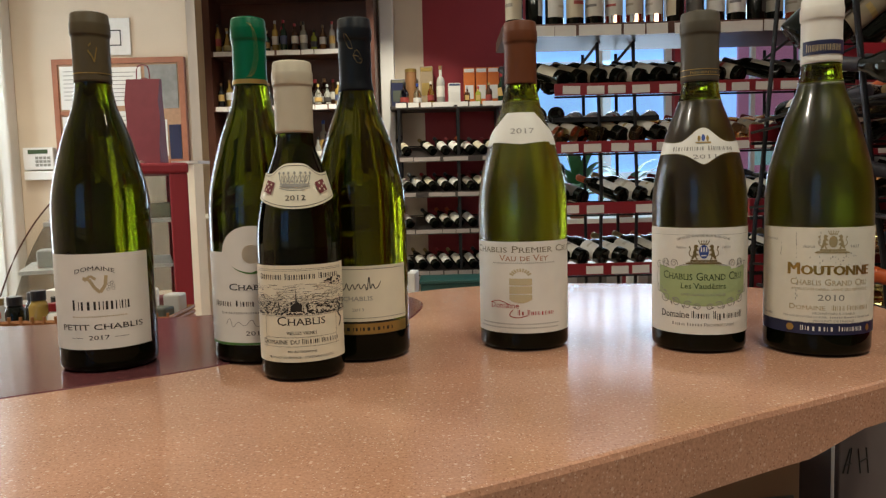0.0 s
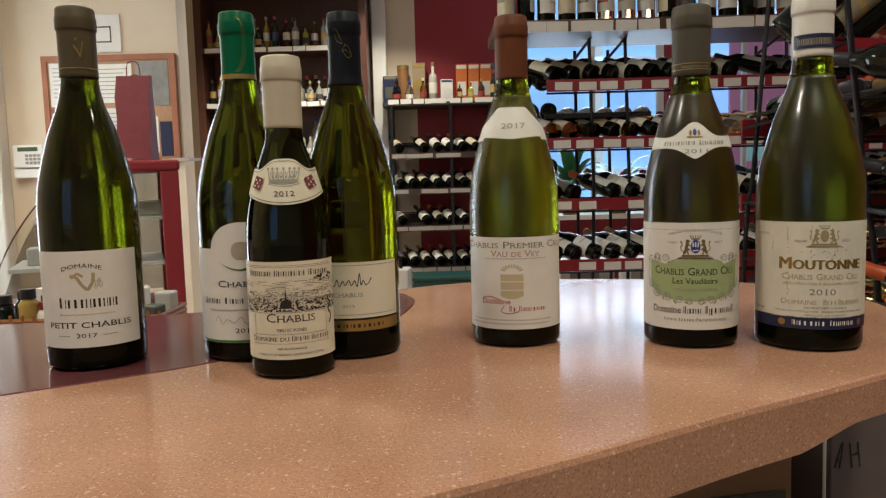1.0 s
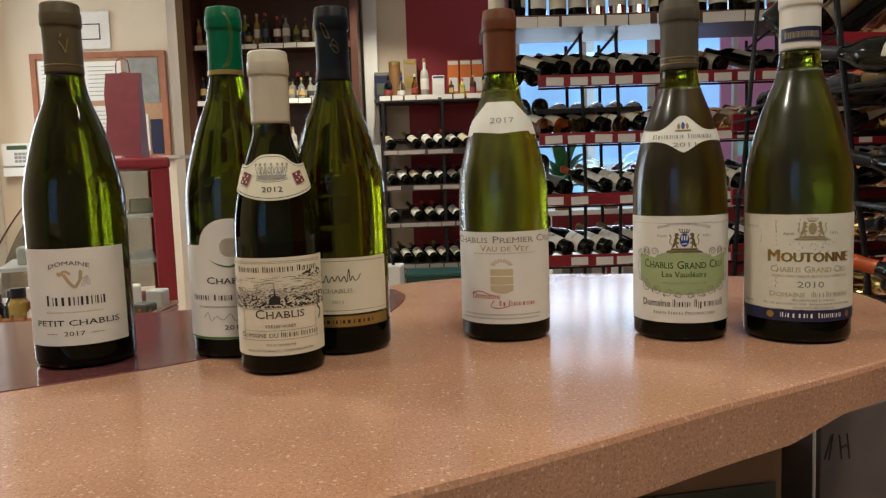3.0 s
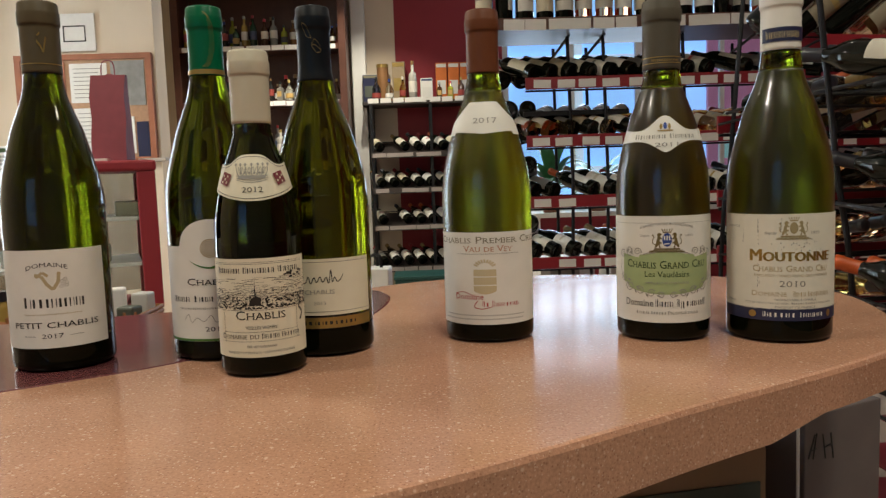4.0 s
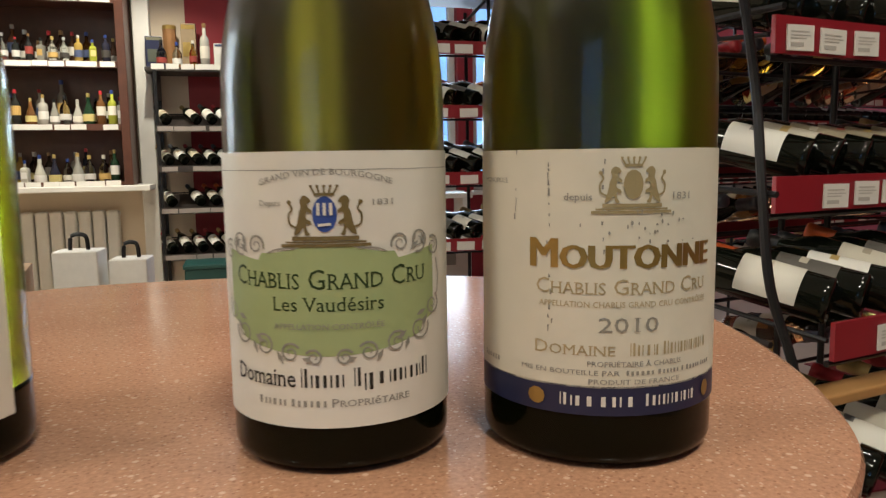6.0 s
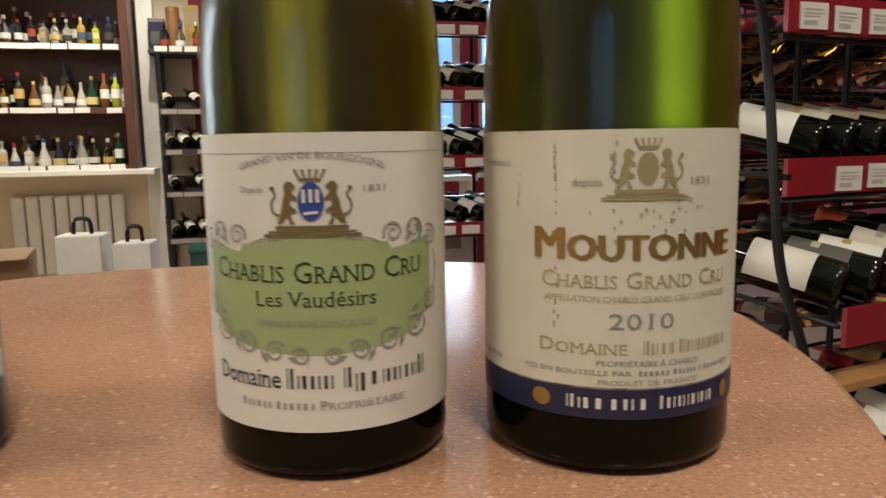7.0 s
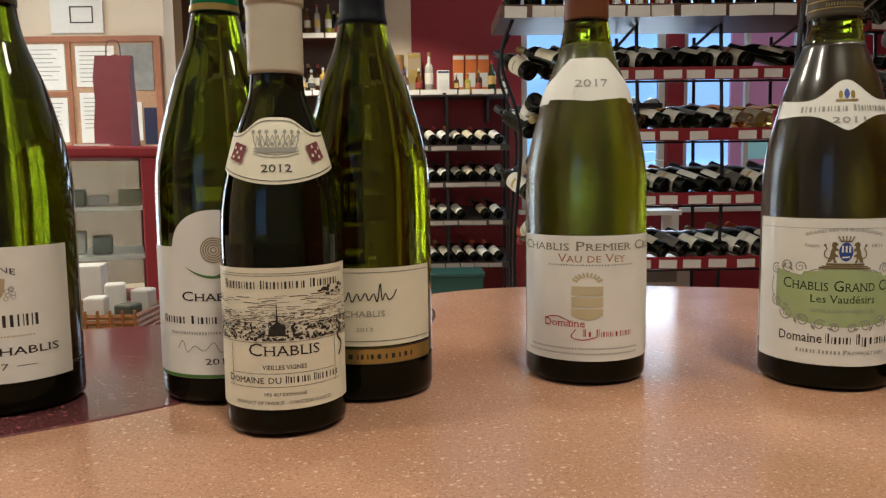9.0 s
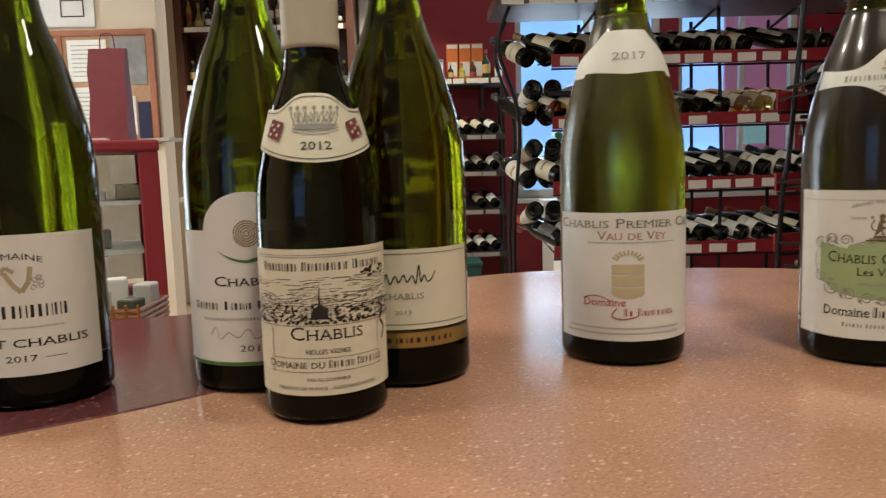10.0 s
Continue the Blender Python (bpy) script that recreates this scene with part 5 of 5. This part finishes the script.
# the rack close beside the counter: leaning front, rows on both sides
R2 = (0.972, 1.358)
near = iron_rack(R2[0], R2[1], 1.15, 11.5, [1.283, 1.043, 0.838, 0.60], (0.55, 1.1), 0.4, "black iron wine rack with red rails beside the counter", 0.056, 0.08, 0.06, lambda z: wines, 26, 12, [0.0, -0.012, -0.12, -0.2], top=1.75, step=0.0755, spin=14, size=0.95, written=True)
iron_rack(1.95, 2.33, 1.1, 191.5, [1.27, 1.06, 0.9, 0.74, 0.55], (0.5,), 0.4, "black iron wine rack, back row", 0.048, 0.068, 0.05, lambda z: whites, 4, 8, top=1.7)
legs = ([(0.76, 1.3, 1.75), (0.838, 1.287, 1.444), (0.863, 1.287, 1.355), (0.897, 1.287, 1.194), (0.887, 1.252, 1.042), (0.887, 1.229, 0.922), (0.916, 1.206, 0.793), (0.895, 1.171, 0.651), (0.87, 1.13, 0.0)],
        [(0.85, 1.6, 1.75), (0.878, 1.6, 1.503), (0.922, 1.6, 1.141), (0.966, 1.6, 0.813), (1.0, 1.6, 0.0)],
        [(0.95, 2.1, 1.8), (0.934, 2.1, 1.6), (0.896, 2.1, 1.131), (0.878, 2.1, 0.97), (0.84, 2.1, 0.0)])
frame_root = thing("iron_stand", pose(0, 0, 0), "bent black iron end frame of wine racks", "rack frame")
for pts in legs:
    part("upright", tube(smooth_line(pts, 5), 0.0068, 8), IRON, frame_root)
for z in (1.3, 1.05, 0.84):
    part("side_rod", tube(smooth_line([(0.9, 1.24, z), (0.89, 1.4, z + 0.005), (0.92, 1.6, z + 0.01), (0.9, 1.85, z + 0.01), (0.89, 2.1, z)], 4), 0.005, 6), IRON, frame_root)
# high rows leaning across the rack, necks down towards the aisle, and the slanted row behind
def lying(x, y, z, axis, spin):
    return Matrix.Translation((x, y, z)) @ Vector(axis).to_track_quat("Z", "Y").to_matrix().to_4x4() @ pose(0, 0, 0, 0, 0, spin)


for i in range(14):
    pool = wines if i in (0, 1, 2, 5, 8, 11) else whites
    pool.put(rnd.randrange(3), lying(0.80 + i * 0.082, 1.72 + i * 0.017, 1.455 + rnd.uniform(-0.008, 0.008), (0.72 + rnd.uniform(-0.04, 0.04), -0.22, 0.64), rnd.uniform(0, 360)))
    pool = wines if i in (0, 1, 3, 6) else whites
    pool.put(rnd.randrange(3), lying(0.95 + i * 0.085, 2.08 + i * 0.018, 1.27 + rnd.uniform(-0.008, 0.008), (0.84, -0.15 + rnd.uniform(-0.05, 0.05), 0.42), rnd.uniform(0, 360)))
slope = thing("slanted_tray", pose(0.92, 2.06, 1.225, 0, 0, 11.5), "black iron tray under the slanted bottles", "shelf")
part("tray_rod", tube([(0, 0.02, 0), (1.2, 0.02, 0)], 0.006, 6), IRON, slope)
part("tray_rod", tube([(0.1, 0.17, 0.06), (1.25, 0.17, 0.06)], 0.006, 6), IRON, slope)
hr = thing("high_rail", pose(0.93, 1.66, 1.41, 0, 0, 11.5), "red rail under the high bottle row", "rail")
part("rail", block(0, 0, -0.03, 1.2, 0.012, 0.025), RED_STRIP, hr)
part("rod", tube([(0, -0.16, 0.09), (1.2, -0.16, 0.09)], 0.006, 6), IRON, hr)
plank = thing("wooden_plank", pose(0.88, 1.2, 0.745, 0, 0, 11.5), "narrow pine lath across the rack", "board")
part("board", block(0, 0, 0, 1.1, 0.05, 0.016, bevel=0.003), WOOD, plank)

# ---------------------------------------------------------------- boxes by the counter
hb = thing("white_carton", pose(0.457, 0.845, 0.45, 0, 0, 24), "white carton with pen letters, coloured dark for counter shade", "box")
# white card painted dark grey: the shade beside the counter is in its colour
part("carton", block(0, 0, 0, 0.14, 0.16, 0.402, bevel=0.002), material("shaded_white_card", (0.125, 0.103, 0.1), 0.7, 0, 0.15, 20, 0.1), hb)
for strokes, said in (([[(0.014, 0.347), (0.02, 0.378)], [(0.006, 0.349), (0.017, 0.377)], [(0.008, 0.358), (0.019, 0.359)]], "handwritten letter A"),
                      ([[(0.036, 0.344), (0.031, 0.375)], [(0.05, 0.342), (0.045, 0.374)], [(0.034, 0.358), (0.048, 0.361)]], "handwritten letter H")):
    bm = bmesh.new()
    for a, c in strokes:
        tube([(a[0], -0.0005, a[1]), (c[0], -0.0005, c[1])], 0.0011, 5, bm)
    part("pen_letter", bm, INK, hb, said)
lb = thing("cardboard_box", pose(0.44, 0.83, 0, 0, 0, 24), "brown cardboard box on the floor", "box")
part("carton", block(0, 0, 0, 0.2, 0.2, 0.45, bevel=0.003), CARD, lb)
gb = thing("storage_box", pose(0.2, 0.78, 0, 0, 0, 10), "brown cardboard box with grey front under the counter", "box")
part("carton", block(0, 0, 0, 0.2, 0.2, 0.83, bevel=0.003), CARD, gb)
part("front_panel", block(0.01, -0.003, 0.3, 0.19, -0.0005, 0.79), PACKS, gb)
pole = thing("thin_pole", pose(0.425, 0.80, 0), "thin white pole standing by the cartons", "pole")
part("rod", tube([(0, 0, 0), (0.002, 0, 0.45), (0, 0, 0.9)], 0.0018, 6), TAG, pole)
pb = thing("paper_bag", pose(0.36, 0.66, 0, 0, 0, 15), "crumpled pale paper bag beside the counter", "bag")
bm = block(0, 0, 0, 0.12, 0.1, 0.76)
bmesh.ops.subdivide_edges(bm, edges=bm.edges[:], cuts=5, use_grid_fill=True)
for v in bm.verts:
    v.co += Vector((rnd.uniform(-1, 1), rnd.uniform(-1, 1), rnd.uniform(-1, 1))) * 0.007
part("bag", bm, material("pale_paper", (0.42, 0.42, 0.36), 0.8, 0, 0.15, 25), pb)

# ---------------------------------------------------------------- display case, bags and noticeboard
CASE = pose(-0.955, 2.79, 0, 0, 0, 22) @ pose(0.955, -2.79, 0)
case = thing("display_case", CASE @ pose(-1.62, 2.8, 0), "red-framed glass display case with stocked shelves", "display case")
side = [(0.0, 0.72)] + smooth_line([(0.0, 0.72), (0.08, 0.93), (0.19, 1.1), (0.33, 1.22)], 6) + [(0.62, 1.22), (0.62, 0.72)]


g = part("side_glass", profile_plate(side[1:], 0.0, 0.006), CLEAR, case)
g.visible_shadow = False
part("lower_body", block(0.0, 0.0, 0, 0.66, 0.46, 0.70, bevel=0.008), RED_PAINT, case)
part("post", block(0.6, -0.01, 0.70, 0.665, 0.05, 1.21, bevel=0.004), RED_PAINT, case, "dark red post")
part("post", block(0.6, 0.41, 0.70, 0.665, 0.46, 1.21, bevel=0.004), RED_PAINT, case, "dark red post")
part("top", block(0.29, -0.015, 1.21, 0.67, 0.47, 1.25, bevel=0.01), RED_PAINT, case, "dark red top board")
part("rim", tube([(x, -0.004, z) for x, z in side[1:-2]], 0.003, 6), DARK_WOOD, case)
DARKGREY = material("dark_grey_panel", (0.2, 0.18, 0.165), 0.4, 0, 0.15, 12)
part("back_panel", block(0.62, 0.05, 0.70, 0.63, 0.41, 1.21), DARKGREY, case)
part("far_side", profile_plate(side[1:], 0.44, 0.446), SMOKED, case, "grey tinted glass").visible_shadow = False
STEEL = material("grey_tray", (0.45, 0.45, 0.43), 0.35, 0.3, 0.1, 20)
for z, x in ((0.86, 0.08), (1.03, 0.17)):
    part("case_shelf", block(x, 0.03, z, 0.6, 0.42, z + 0.014), STEEL, case)
    for i in range(4):
        w = rnd.uniform(0.06, 0.1)
        goods = thing("food_pack", CASE @ pose(-1.62 + x + 0.05 + i * 0.1, 2.88 + rnd.uniform(0, 0.1), z + 0.014), "small wrapped pack in the display case", "pack", "packs in the case")
        part("pack", block(0, 0, 0, w, 0.12, rnd.uniform(0.03, 0.08), bevel=0.006), PACKS, goods)
BAG = material("maroon_paper_bag", (0.2, 0.03, 0.045), 0.6, 0, 0.12, 25, 0.1)


def paper_bag(x, y, w, d, h, turn):
    bg = thing("carrier_bag", pose(x, y, 1.25, 0, 0, turn), "folded maroon paper carrier bag on the case", "bag", "maroon bags")
    bm = block(0, 0, 0, w, d, h)
    bmesh.ops.subdivide_edges(bm, edges=bm.edges[:], cuts=3, use_grid_fill=True)
    for v in bm.verts:
        k = v.co.z / h
        v.co.y += (d / 2 - v.co.y) * 0.7 * k
        v.co.x += 0.004 * math.sin(v.co.z * 40 + v.co.y * 30)
    part("bag_body", bm, BAG, bg)
    part("handle", tube(smooth_line([(w * 0.3, d / 2, h - 0.01), (w * 0.35, d / 2, h + 0.05), (w * 0.65, d / 2, h + 0.05), (w * 0.7, d / 2, h - 0.01)], 4), 0.0025, 6), BAG, bg)


paper_bag(-1.235, 2.92, 0.13, 0.1, 0.335, 2)
paper_bag(-1.275, 3.04, 0.12, 0.1, 0.30, -3)
for x, y, t in ((-1.28, 2.86, 8), (-1.09, 3.0, -14)):
    pp = thing("paper_sheet", pose(x, y, 1.252, 0, 0, t), "loose white paper sheets on the case", "paper", "loose papers")
    part("sheet", block(0, 0, 0, 0.12, 0.09, 0.012), TAG, pp)

nb = thing("noticeboard", pose(-2.145, 4.17, 1.29), "cork noticeboard in a wooden frame with papers", "noticeboard")
part("cork", block(0.02, 0.005, 0.02, 0.71, 0.03, 0.57), material("cork", (0.42, 0.25, 0.15), 0.85, 0, 0.2, 60, 0.3), nb)
FRAME = material("reddish_frame_wood", (0.33, 0.12, 0.06), 0.5, 0, 0.2, 20)
for a in ((0, -0.004, 0, 0.03, 0.03, 0.59), (0.70, -0.004, 0, 0.73, 0.03, 0.59), (0.03, -0.004, 0, 0.70, 0.03, 0.03), (0.03, -0.004, 0.56, 0.70, 0.03, 0.59), (0.245, -0.002, 0.03, 0.265, 0.028, 0.56), (0.03, -0.002, 0.285, 0.245, 0.028, 0.305)):
    part("frame_bar", block(*a), FRAME, nb)
GREYPIC = material("grey_photo_print", (0.25, 0.25, 0.24), 0.4, 0, 0.5, 14)
for x, z, w, h, mt in ((0.04, 0.315, 0.195, 0.235, TAG), (0.04, 0.045, 0.195, 0.23, TAG), (0.29, 0.33, 0.2, 0.21, TAG), (0.30, 0.04, 0.16, 0.26, TAG), (0.51, 0.31, 0.18, 0.24, GREYPIC), (0.52, 0.05, 0.1, 0.2, TAG), (0.63, 0.02, 0.065, 0.2, NAVY)):
    sh2 = part("paper", block(x, 0.0, z, x + w, 0.004, z + h), mt, nb)
    if mt is TAG and w > 0.15:
        for k in range(8):
            part("text_bar", block(x + 0.02, -0.0012, z + h - 0.03 - k * 0.022, x + w - 0.02 - rnd.uniform(0, 0.05), 0, z + h - 0.026 - k * 0.022), GREY_INK, sh2)
note = thing("wall_notice", pose(-1.98, 4.19, 1.9), "white sheet with a drawn frame on the wall", "notice")
part("sheet", block(0, 0, 0, 0.27, 0.004, 0.2), TAG, note)
for a in ((0.1, -0.002, 0.05, 0.22, 0, 0.056), (0.1, -0.002, 0.13, 0.22, 0, 0.136), (0.1, -0.002, 0.056, 0.106, 0, 0.13), (0.214, -0.002, 0.056, 0.22, 0, 0.13)):
    part("drawn_bar", block(*a), INK, note)
kp = thing("alarm_keypad", pose(-2.33, 4.15, 1.276), "cream alarm keypad with small display on wall", "keypad")
part("housing", block(0, 0, 0, 0.17, 0.05, 0.125, bevel=0.006), WHITE_PAINT, kp)
part("display", block(0.03, -0.002, 0.09, 0.14, 0, 0.113), material("lcd_green", (0.06, 0.1, 0.05), 0.2, 0, 0), kp)
for i in range(4):
    for j in range(3):
        part("key", block(0.07 + i * 0.022, -0.003, 0.02 + j * 0.02, 0.086 + i * 0.022, 0, 0.034 + j * 0.02), GREY_INK, kp)
part("lower_box", block(0.0, 0.0, -0.055, 0.17, 0.05, -0.006, bevel=0.004), WHITE_PAINT, kp)
dr = thing("door_1", pose(-3.15, 4.1, 0), "white painted door frame with grooves", "door", "", "structure")
part("door_frame", block(0.6, 0, 0, 0.78, 0.1, 2.9, bevel=0.012), WHITE_PAINT, dr)
part("door_frame", block(0.665, -0.012, 0, 0.715, 0.0, 2.9, bevel=0.005), WHITE_PAINT, dr)
leaf = part("door_leaf", block(0.0, 0.03, 0, 0.6, 0.08, 0.3), WHITE_PAINT, dr)
for a in ((0.0, 0.03, 0.3, 0.06, 0.08, 2.4), (0.26, 0.03, 0.3, 0.32, 0.08, 2.4), (0.55, 0.03, 0.3, 0.6, 0.08, 2.4), (0.0, 0.03, 2.4, 0.6, 0.08, 2.9), (0.06, 0.035, 1.3, 0.26, 0.075, 1.34), (0.32, 0.035, 1.3, 0.55, 0.075, 1.34)):
    part("door_bar", block(*a), WHITE_PAINT, leaf)
for x0, x1 in ((0.06, 0.26), (0.32, 0.55)):
    part("pane", block(x0, 0.05, 0.3, x1, 0.056, 2.4), CLEAR, leaf).visible_shadow = False

# ---------------------------------------------------------------- side table with basket and jars
tb = thing("side_table", pose(-1.35, 1.75, 0), "plain wooden side table behind the counter", "table")
part("tabletop", block(0, 0, 0.69, 0.8, 0.55, 0.72, bevel=0.004), WOOD, tb)
for x in (0.03, 0.73):
    for y in (0.03, 0.48):
        part("leg", block(x, y, 0, x + 0.04, y + 0.04, 0.69), WOOD, tb)
WICKER = material("wicker", (0.3, 0.12, 0.035), 0.55, 0, 0.3, 60, 0.3)
bk = thing("wicker_basket", pose(-1.27, 1.88, 0.72), "brown wicker tray holding small jars", "basket")
part("bottom", block(0, 0, 0, 0.36, 0.24, 0.01), WICKER, bk)
for k in range(7):
    z = 0.015 + k * 0.014
    part("cane", tube([(0, 0, z), (0.36, 0, z), (0.36, 0.24, z), (0, 0.24, z), (0, 0.002, z)], 0.0065, 6), WICKER, bk)
for k in range(13):
    part("stake", tube([(k * 0.03, -0.004, 0.0), (k * 0.03, -0.004, 0.115)], 0.004, 6), WICKER, bk)
for i in range(11):
    x, y = -1.25 + (i % 6) * 0.058 + rnd.uniform(-0.008, 0.008), 1.93 + (i // 6) * 0.1
    jr = thing("small_jar", pose(x, y, 0.73), "small jar with pale label in the basket", "jar", "jars in the basket")
    h = rnd.uniform(0.1, 0.17)
    part("jar_body", lathe([(0, 0), (0.024, 0), (0.025, 0.004), (0.025, h * 0.75), (0.016, h * 0.85), (0.0, h * 0.85)], 14), (SPIRITS, TAG, GLASS_DARK)[i % 3], jr, smooth=True)
    part("lid", lathe([(0, h * 0.85), (0.019, h * 0.85), (0.019, h), (0.0, h)], 14), CAPS, jr)
for i, (x, y, z) in enumerate(((-1.2, 2.2, 0.86), (-1.05, 2.22, 0.9), (-1.12, 2.12, 0.84))):
    wc = thing("white_carton", pose(x, y, 0.72, 0, 0, 12 * i), "white carton behind the basket", "box", "white cartons")
    part("carton", block(0, 0, 0, 0.11, 0.09, z - 0.72, bevel=0.003), TAG, wc)
cr = thing("wicker_basket", pose(-0.9, 1.98, 0.72), "small brown wicker basket with white packs", "basket")
part("bottom", block(0, 0, 0, 0.15, 0.2, 0.008), WICKER, cr)
for k in range(6):
    z = 0.014 + k * 0.014
    part("cane", tube([(0, 0, z), (0.15, 0, z), (0.15, 0.2, z), (0, 0.2, z), (0, 0.002, z)], 0.0065, 6), WICKER, cr)
for k in range(6):
    part("stake", tube([(k * 0.03, -0.004, 0.0), (k * 0.03, -0.004, 0.1)], 0.004, 6), WICKER, cr)
for k, (x, y, h, a) in enumerate(((-0.885, 2.0, 0.12, 9), (-0.82, 2.02, 0.1, -14), (-0.87, 2.09, 0.14, 20), (-0.81, 2.1, 0.125, -6))):
    wp = thing("paper_pack", pose(x, y, 0.728, 0, 0, a), "small white paper pack in a basket", "pack", "white packs")
    part("wrapper", block(0, 0, 0, 0.05, 0.05, h, bevel=0.006), (TAG, PACKS)[k % 2], wp)

# ---------------------------------------------------------------- cartons and bags between the counter and the cabinet
for nm, lab_, x0, z1, w, mt in (("cardboard_box", "open brown cardboard box on a stack", -0.64, 0.76, 0.16, CARD), ("cardboard_box", "brown cardboard box on the floor", -0.86, 0.72, 0.2, CARD)):
    cb = thing(nm, pose(x0, 3.0, 0, 0, 0, 8), lab_, "box", "cartons on the floor")
    part("carton", block(0, 0, 0, w, 0.25, z1, bevel=0.003), mt, cb)
    part("flap", block(0, -0.06, z1 - 0.004, w, 0.0, z1), mt, cb)
for x0, w, z1 in ((-0.47, 0.15, 0.80), (-0.29, 0.13, 0.765)):
    wb = thing("white_bag", pose(x0 + 0.03, 3.2, 0, 0, 0, -6), "white card carrier box with handle", "bag", "white carrier boxes")
    bm = block(0, 0, 0, w, 0.12, z1)
    bmesh.ops.bevel(bm, geom=[e for e in bm.edges], offset=0.004, segments=1, affect="EDGES")
    part("carton", bm, TAG, wb)
    part("handle", tube(smooth_line([(w * 0.3, 0.06, z1), (w * 0.35, 0.06, z1 + 0.05), (w * 0.65, 0.06, z1 + 0.05), (w * 0.7, 0.06, z1)], 4), 0.008, 6), IRON, wb)
for x0 in (0.62, 0.98):
    wb = thing("white_carton", pose(x0, 3.75, 0), "white carton behind the iron rack", "box", "white cartons")
    part("carton", block(0, 0, 0, 0.28, 0.25, 0.71, bevel=0.004), TAG, wb)
    part("print", block(0.05, -0.002, 0.6, 0.2, 0, 0.66), GREY_INK, wb)

# ---------------------------------------------------------------- plant in the window and things outside


def plant(x, y, z, n, h, seed):
    r = random.Random(seed)
    p = thing("house_plant", pose(x, y, z), "leafy green potted plant before the window", "plant")
    part("pot", lathe([(0, 0), (0.07, 0), (0.09, 0.14), (0.095, 0.15), (0.085, 0.15), (0.075, 0.13), (0, 0.13)], 18), material("clay_pot", (0.35, 0.14, 0.08), 0.7, 0, 0.15, 20), p, smooth=True)
    for k in range(n):
        a = r.uniform(0, 2 * math.pi)
        L, up = r.uniform(0.25, 0.5), r.uniform(0.25, 1.0) * h
        d = Vector((math.cos(a), math.sin(a), 0))
        s = Vector((-d.y, d.x, 0))
        bm = bmesh.new()
        prev = None
        for i in range(9):
            t = i / 8
            c = Vector((0, 0, 0.13)) + d * (L * t ** 1.3) + Vector((0, 0, up * (1.5 * t - 0.9 * t * t * (1 + 0.5 * (L > 0.4)))))
            w = 0.035 * math.sin(math.pi * min(1, 0.05 + t * 0.95)) ** 0.8 * (0.4 if i == 0 else 1) + 0.002
            row = [bm.verts.new(c - s * w), bm.verts.new(c - Vector((0, 0, w * 0.3))), bm.verts.new(c + s * w)]
            if prev:
                bm.faces.new((prev[0], prev[1], row[1], row[0]))
                bm.faces.new((prev[1], prev[2], row[2], row[1]))
            prev = row
        part("leaf", bm, LEAF, p, smooth=True)
    return p


st = thing("plant_stand", pose(0.95, 6.2, 0), "plain white plant bench below the window", "bench")
part("bench_top", block(0, 0, 0.78, 1.1, 0.3, 0.82, bevel=0.004), WHITE_PAINT, st)
for x in (0.02, 1.02):
    part("bench_leg", block(x, 0.02, 0, x + 0.06, 0.28, 0.78), WHITE_PAINT, st)
plant(1.15, 6.35, 0.82, 26, 0.75, 3)
plant(1.55, 6.35, 0.82, 22, 0.6, 5)
# pink panel and teal poster are no lamps; their emission replaces daylight on them
pinkp = thing("pink_screen", pose(3.0, 7.6, 0.0), "pink panel outside the window, glowing to look daylit", "screen")
part("screen", block(0, 0, 0, 1.4, 0.04, 2.7), PINK, pinkp)
part("poster", block(0.12, -0.01, 1.25, 0.42, -0.004, 1.75), material("glowing_teal_poster", (0.3, 0.6, 0.62), 0.5, 0, 0.2, 6, emit=0.4), pinkp)
# the facade emits faintly, standing in for daylight falling on it
FACADE = material("daylit_facade", (0.62, 0.8, 0.95), 0.9, 0, 0.1, 4, emit=0.8)
hs = thing("facade", pose(0.2, 8.5, 0), "pale building across the street, glowing to look daylit", "building")
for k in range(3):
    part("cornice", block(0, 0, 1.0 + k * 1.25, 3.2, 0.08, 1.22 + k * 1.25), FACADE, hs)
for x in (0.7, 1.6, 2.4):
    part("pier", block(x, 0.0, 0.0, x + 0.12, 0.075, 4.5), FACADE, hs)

# ---------------------------------------------------------------- ceiling lamps
for lx, ly, watts in LAMPS:
    cl = thing("ceiling_light", pose(lx, ly, 2.965), "square ceiling light panel", "ceiling light", "ceiling lights")
    part("frame", block(-0.3, -0.3, 0.0, 0.3, 0.3, 0.034, bevel=0.004), WHITE_PAINT, cl)

# ---------------------------------------------------------------- red floor tiles
tile = None
for i in range(9):
    for j in range(9):
        if (i + j) % 2:
            continue
        if tile is None:
            t0 = part("tile", block(0.003, 0.003, -0.006, 0.327, 0.327, 0.0), FLOOR_RED, floor)
            tile = t0.data
        else:
            t0 = new("tile", tile)
            t0.parent = floor
        t0.location = (0.4 + i * 0.33, 0.6 + j * 0.33, 0.001)
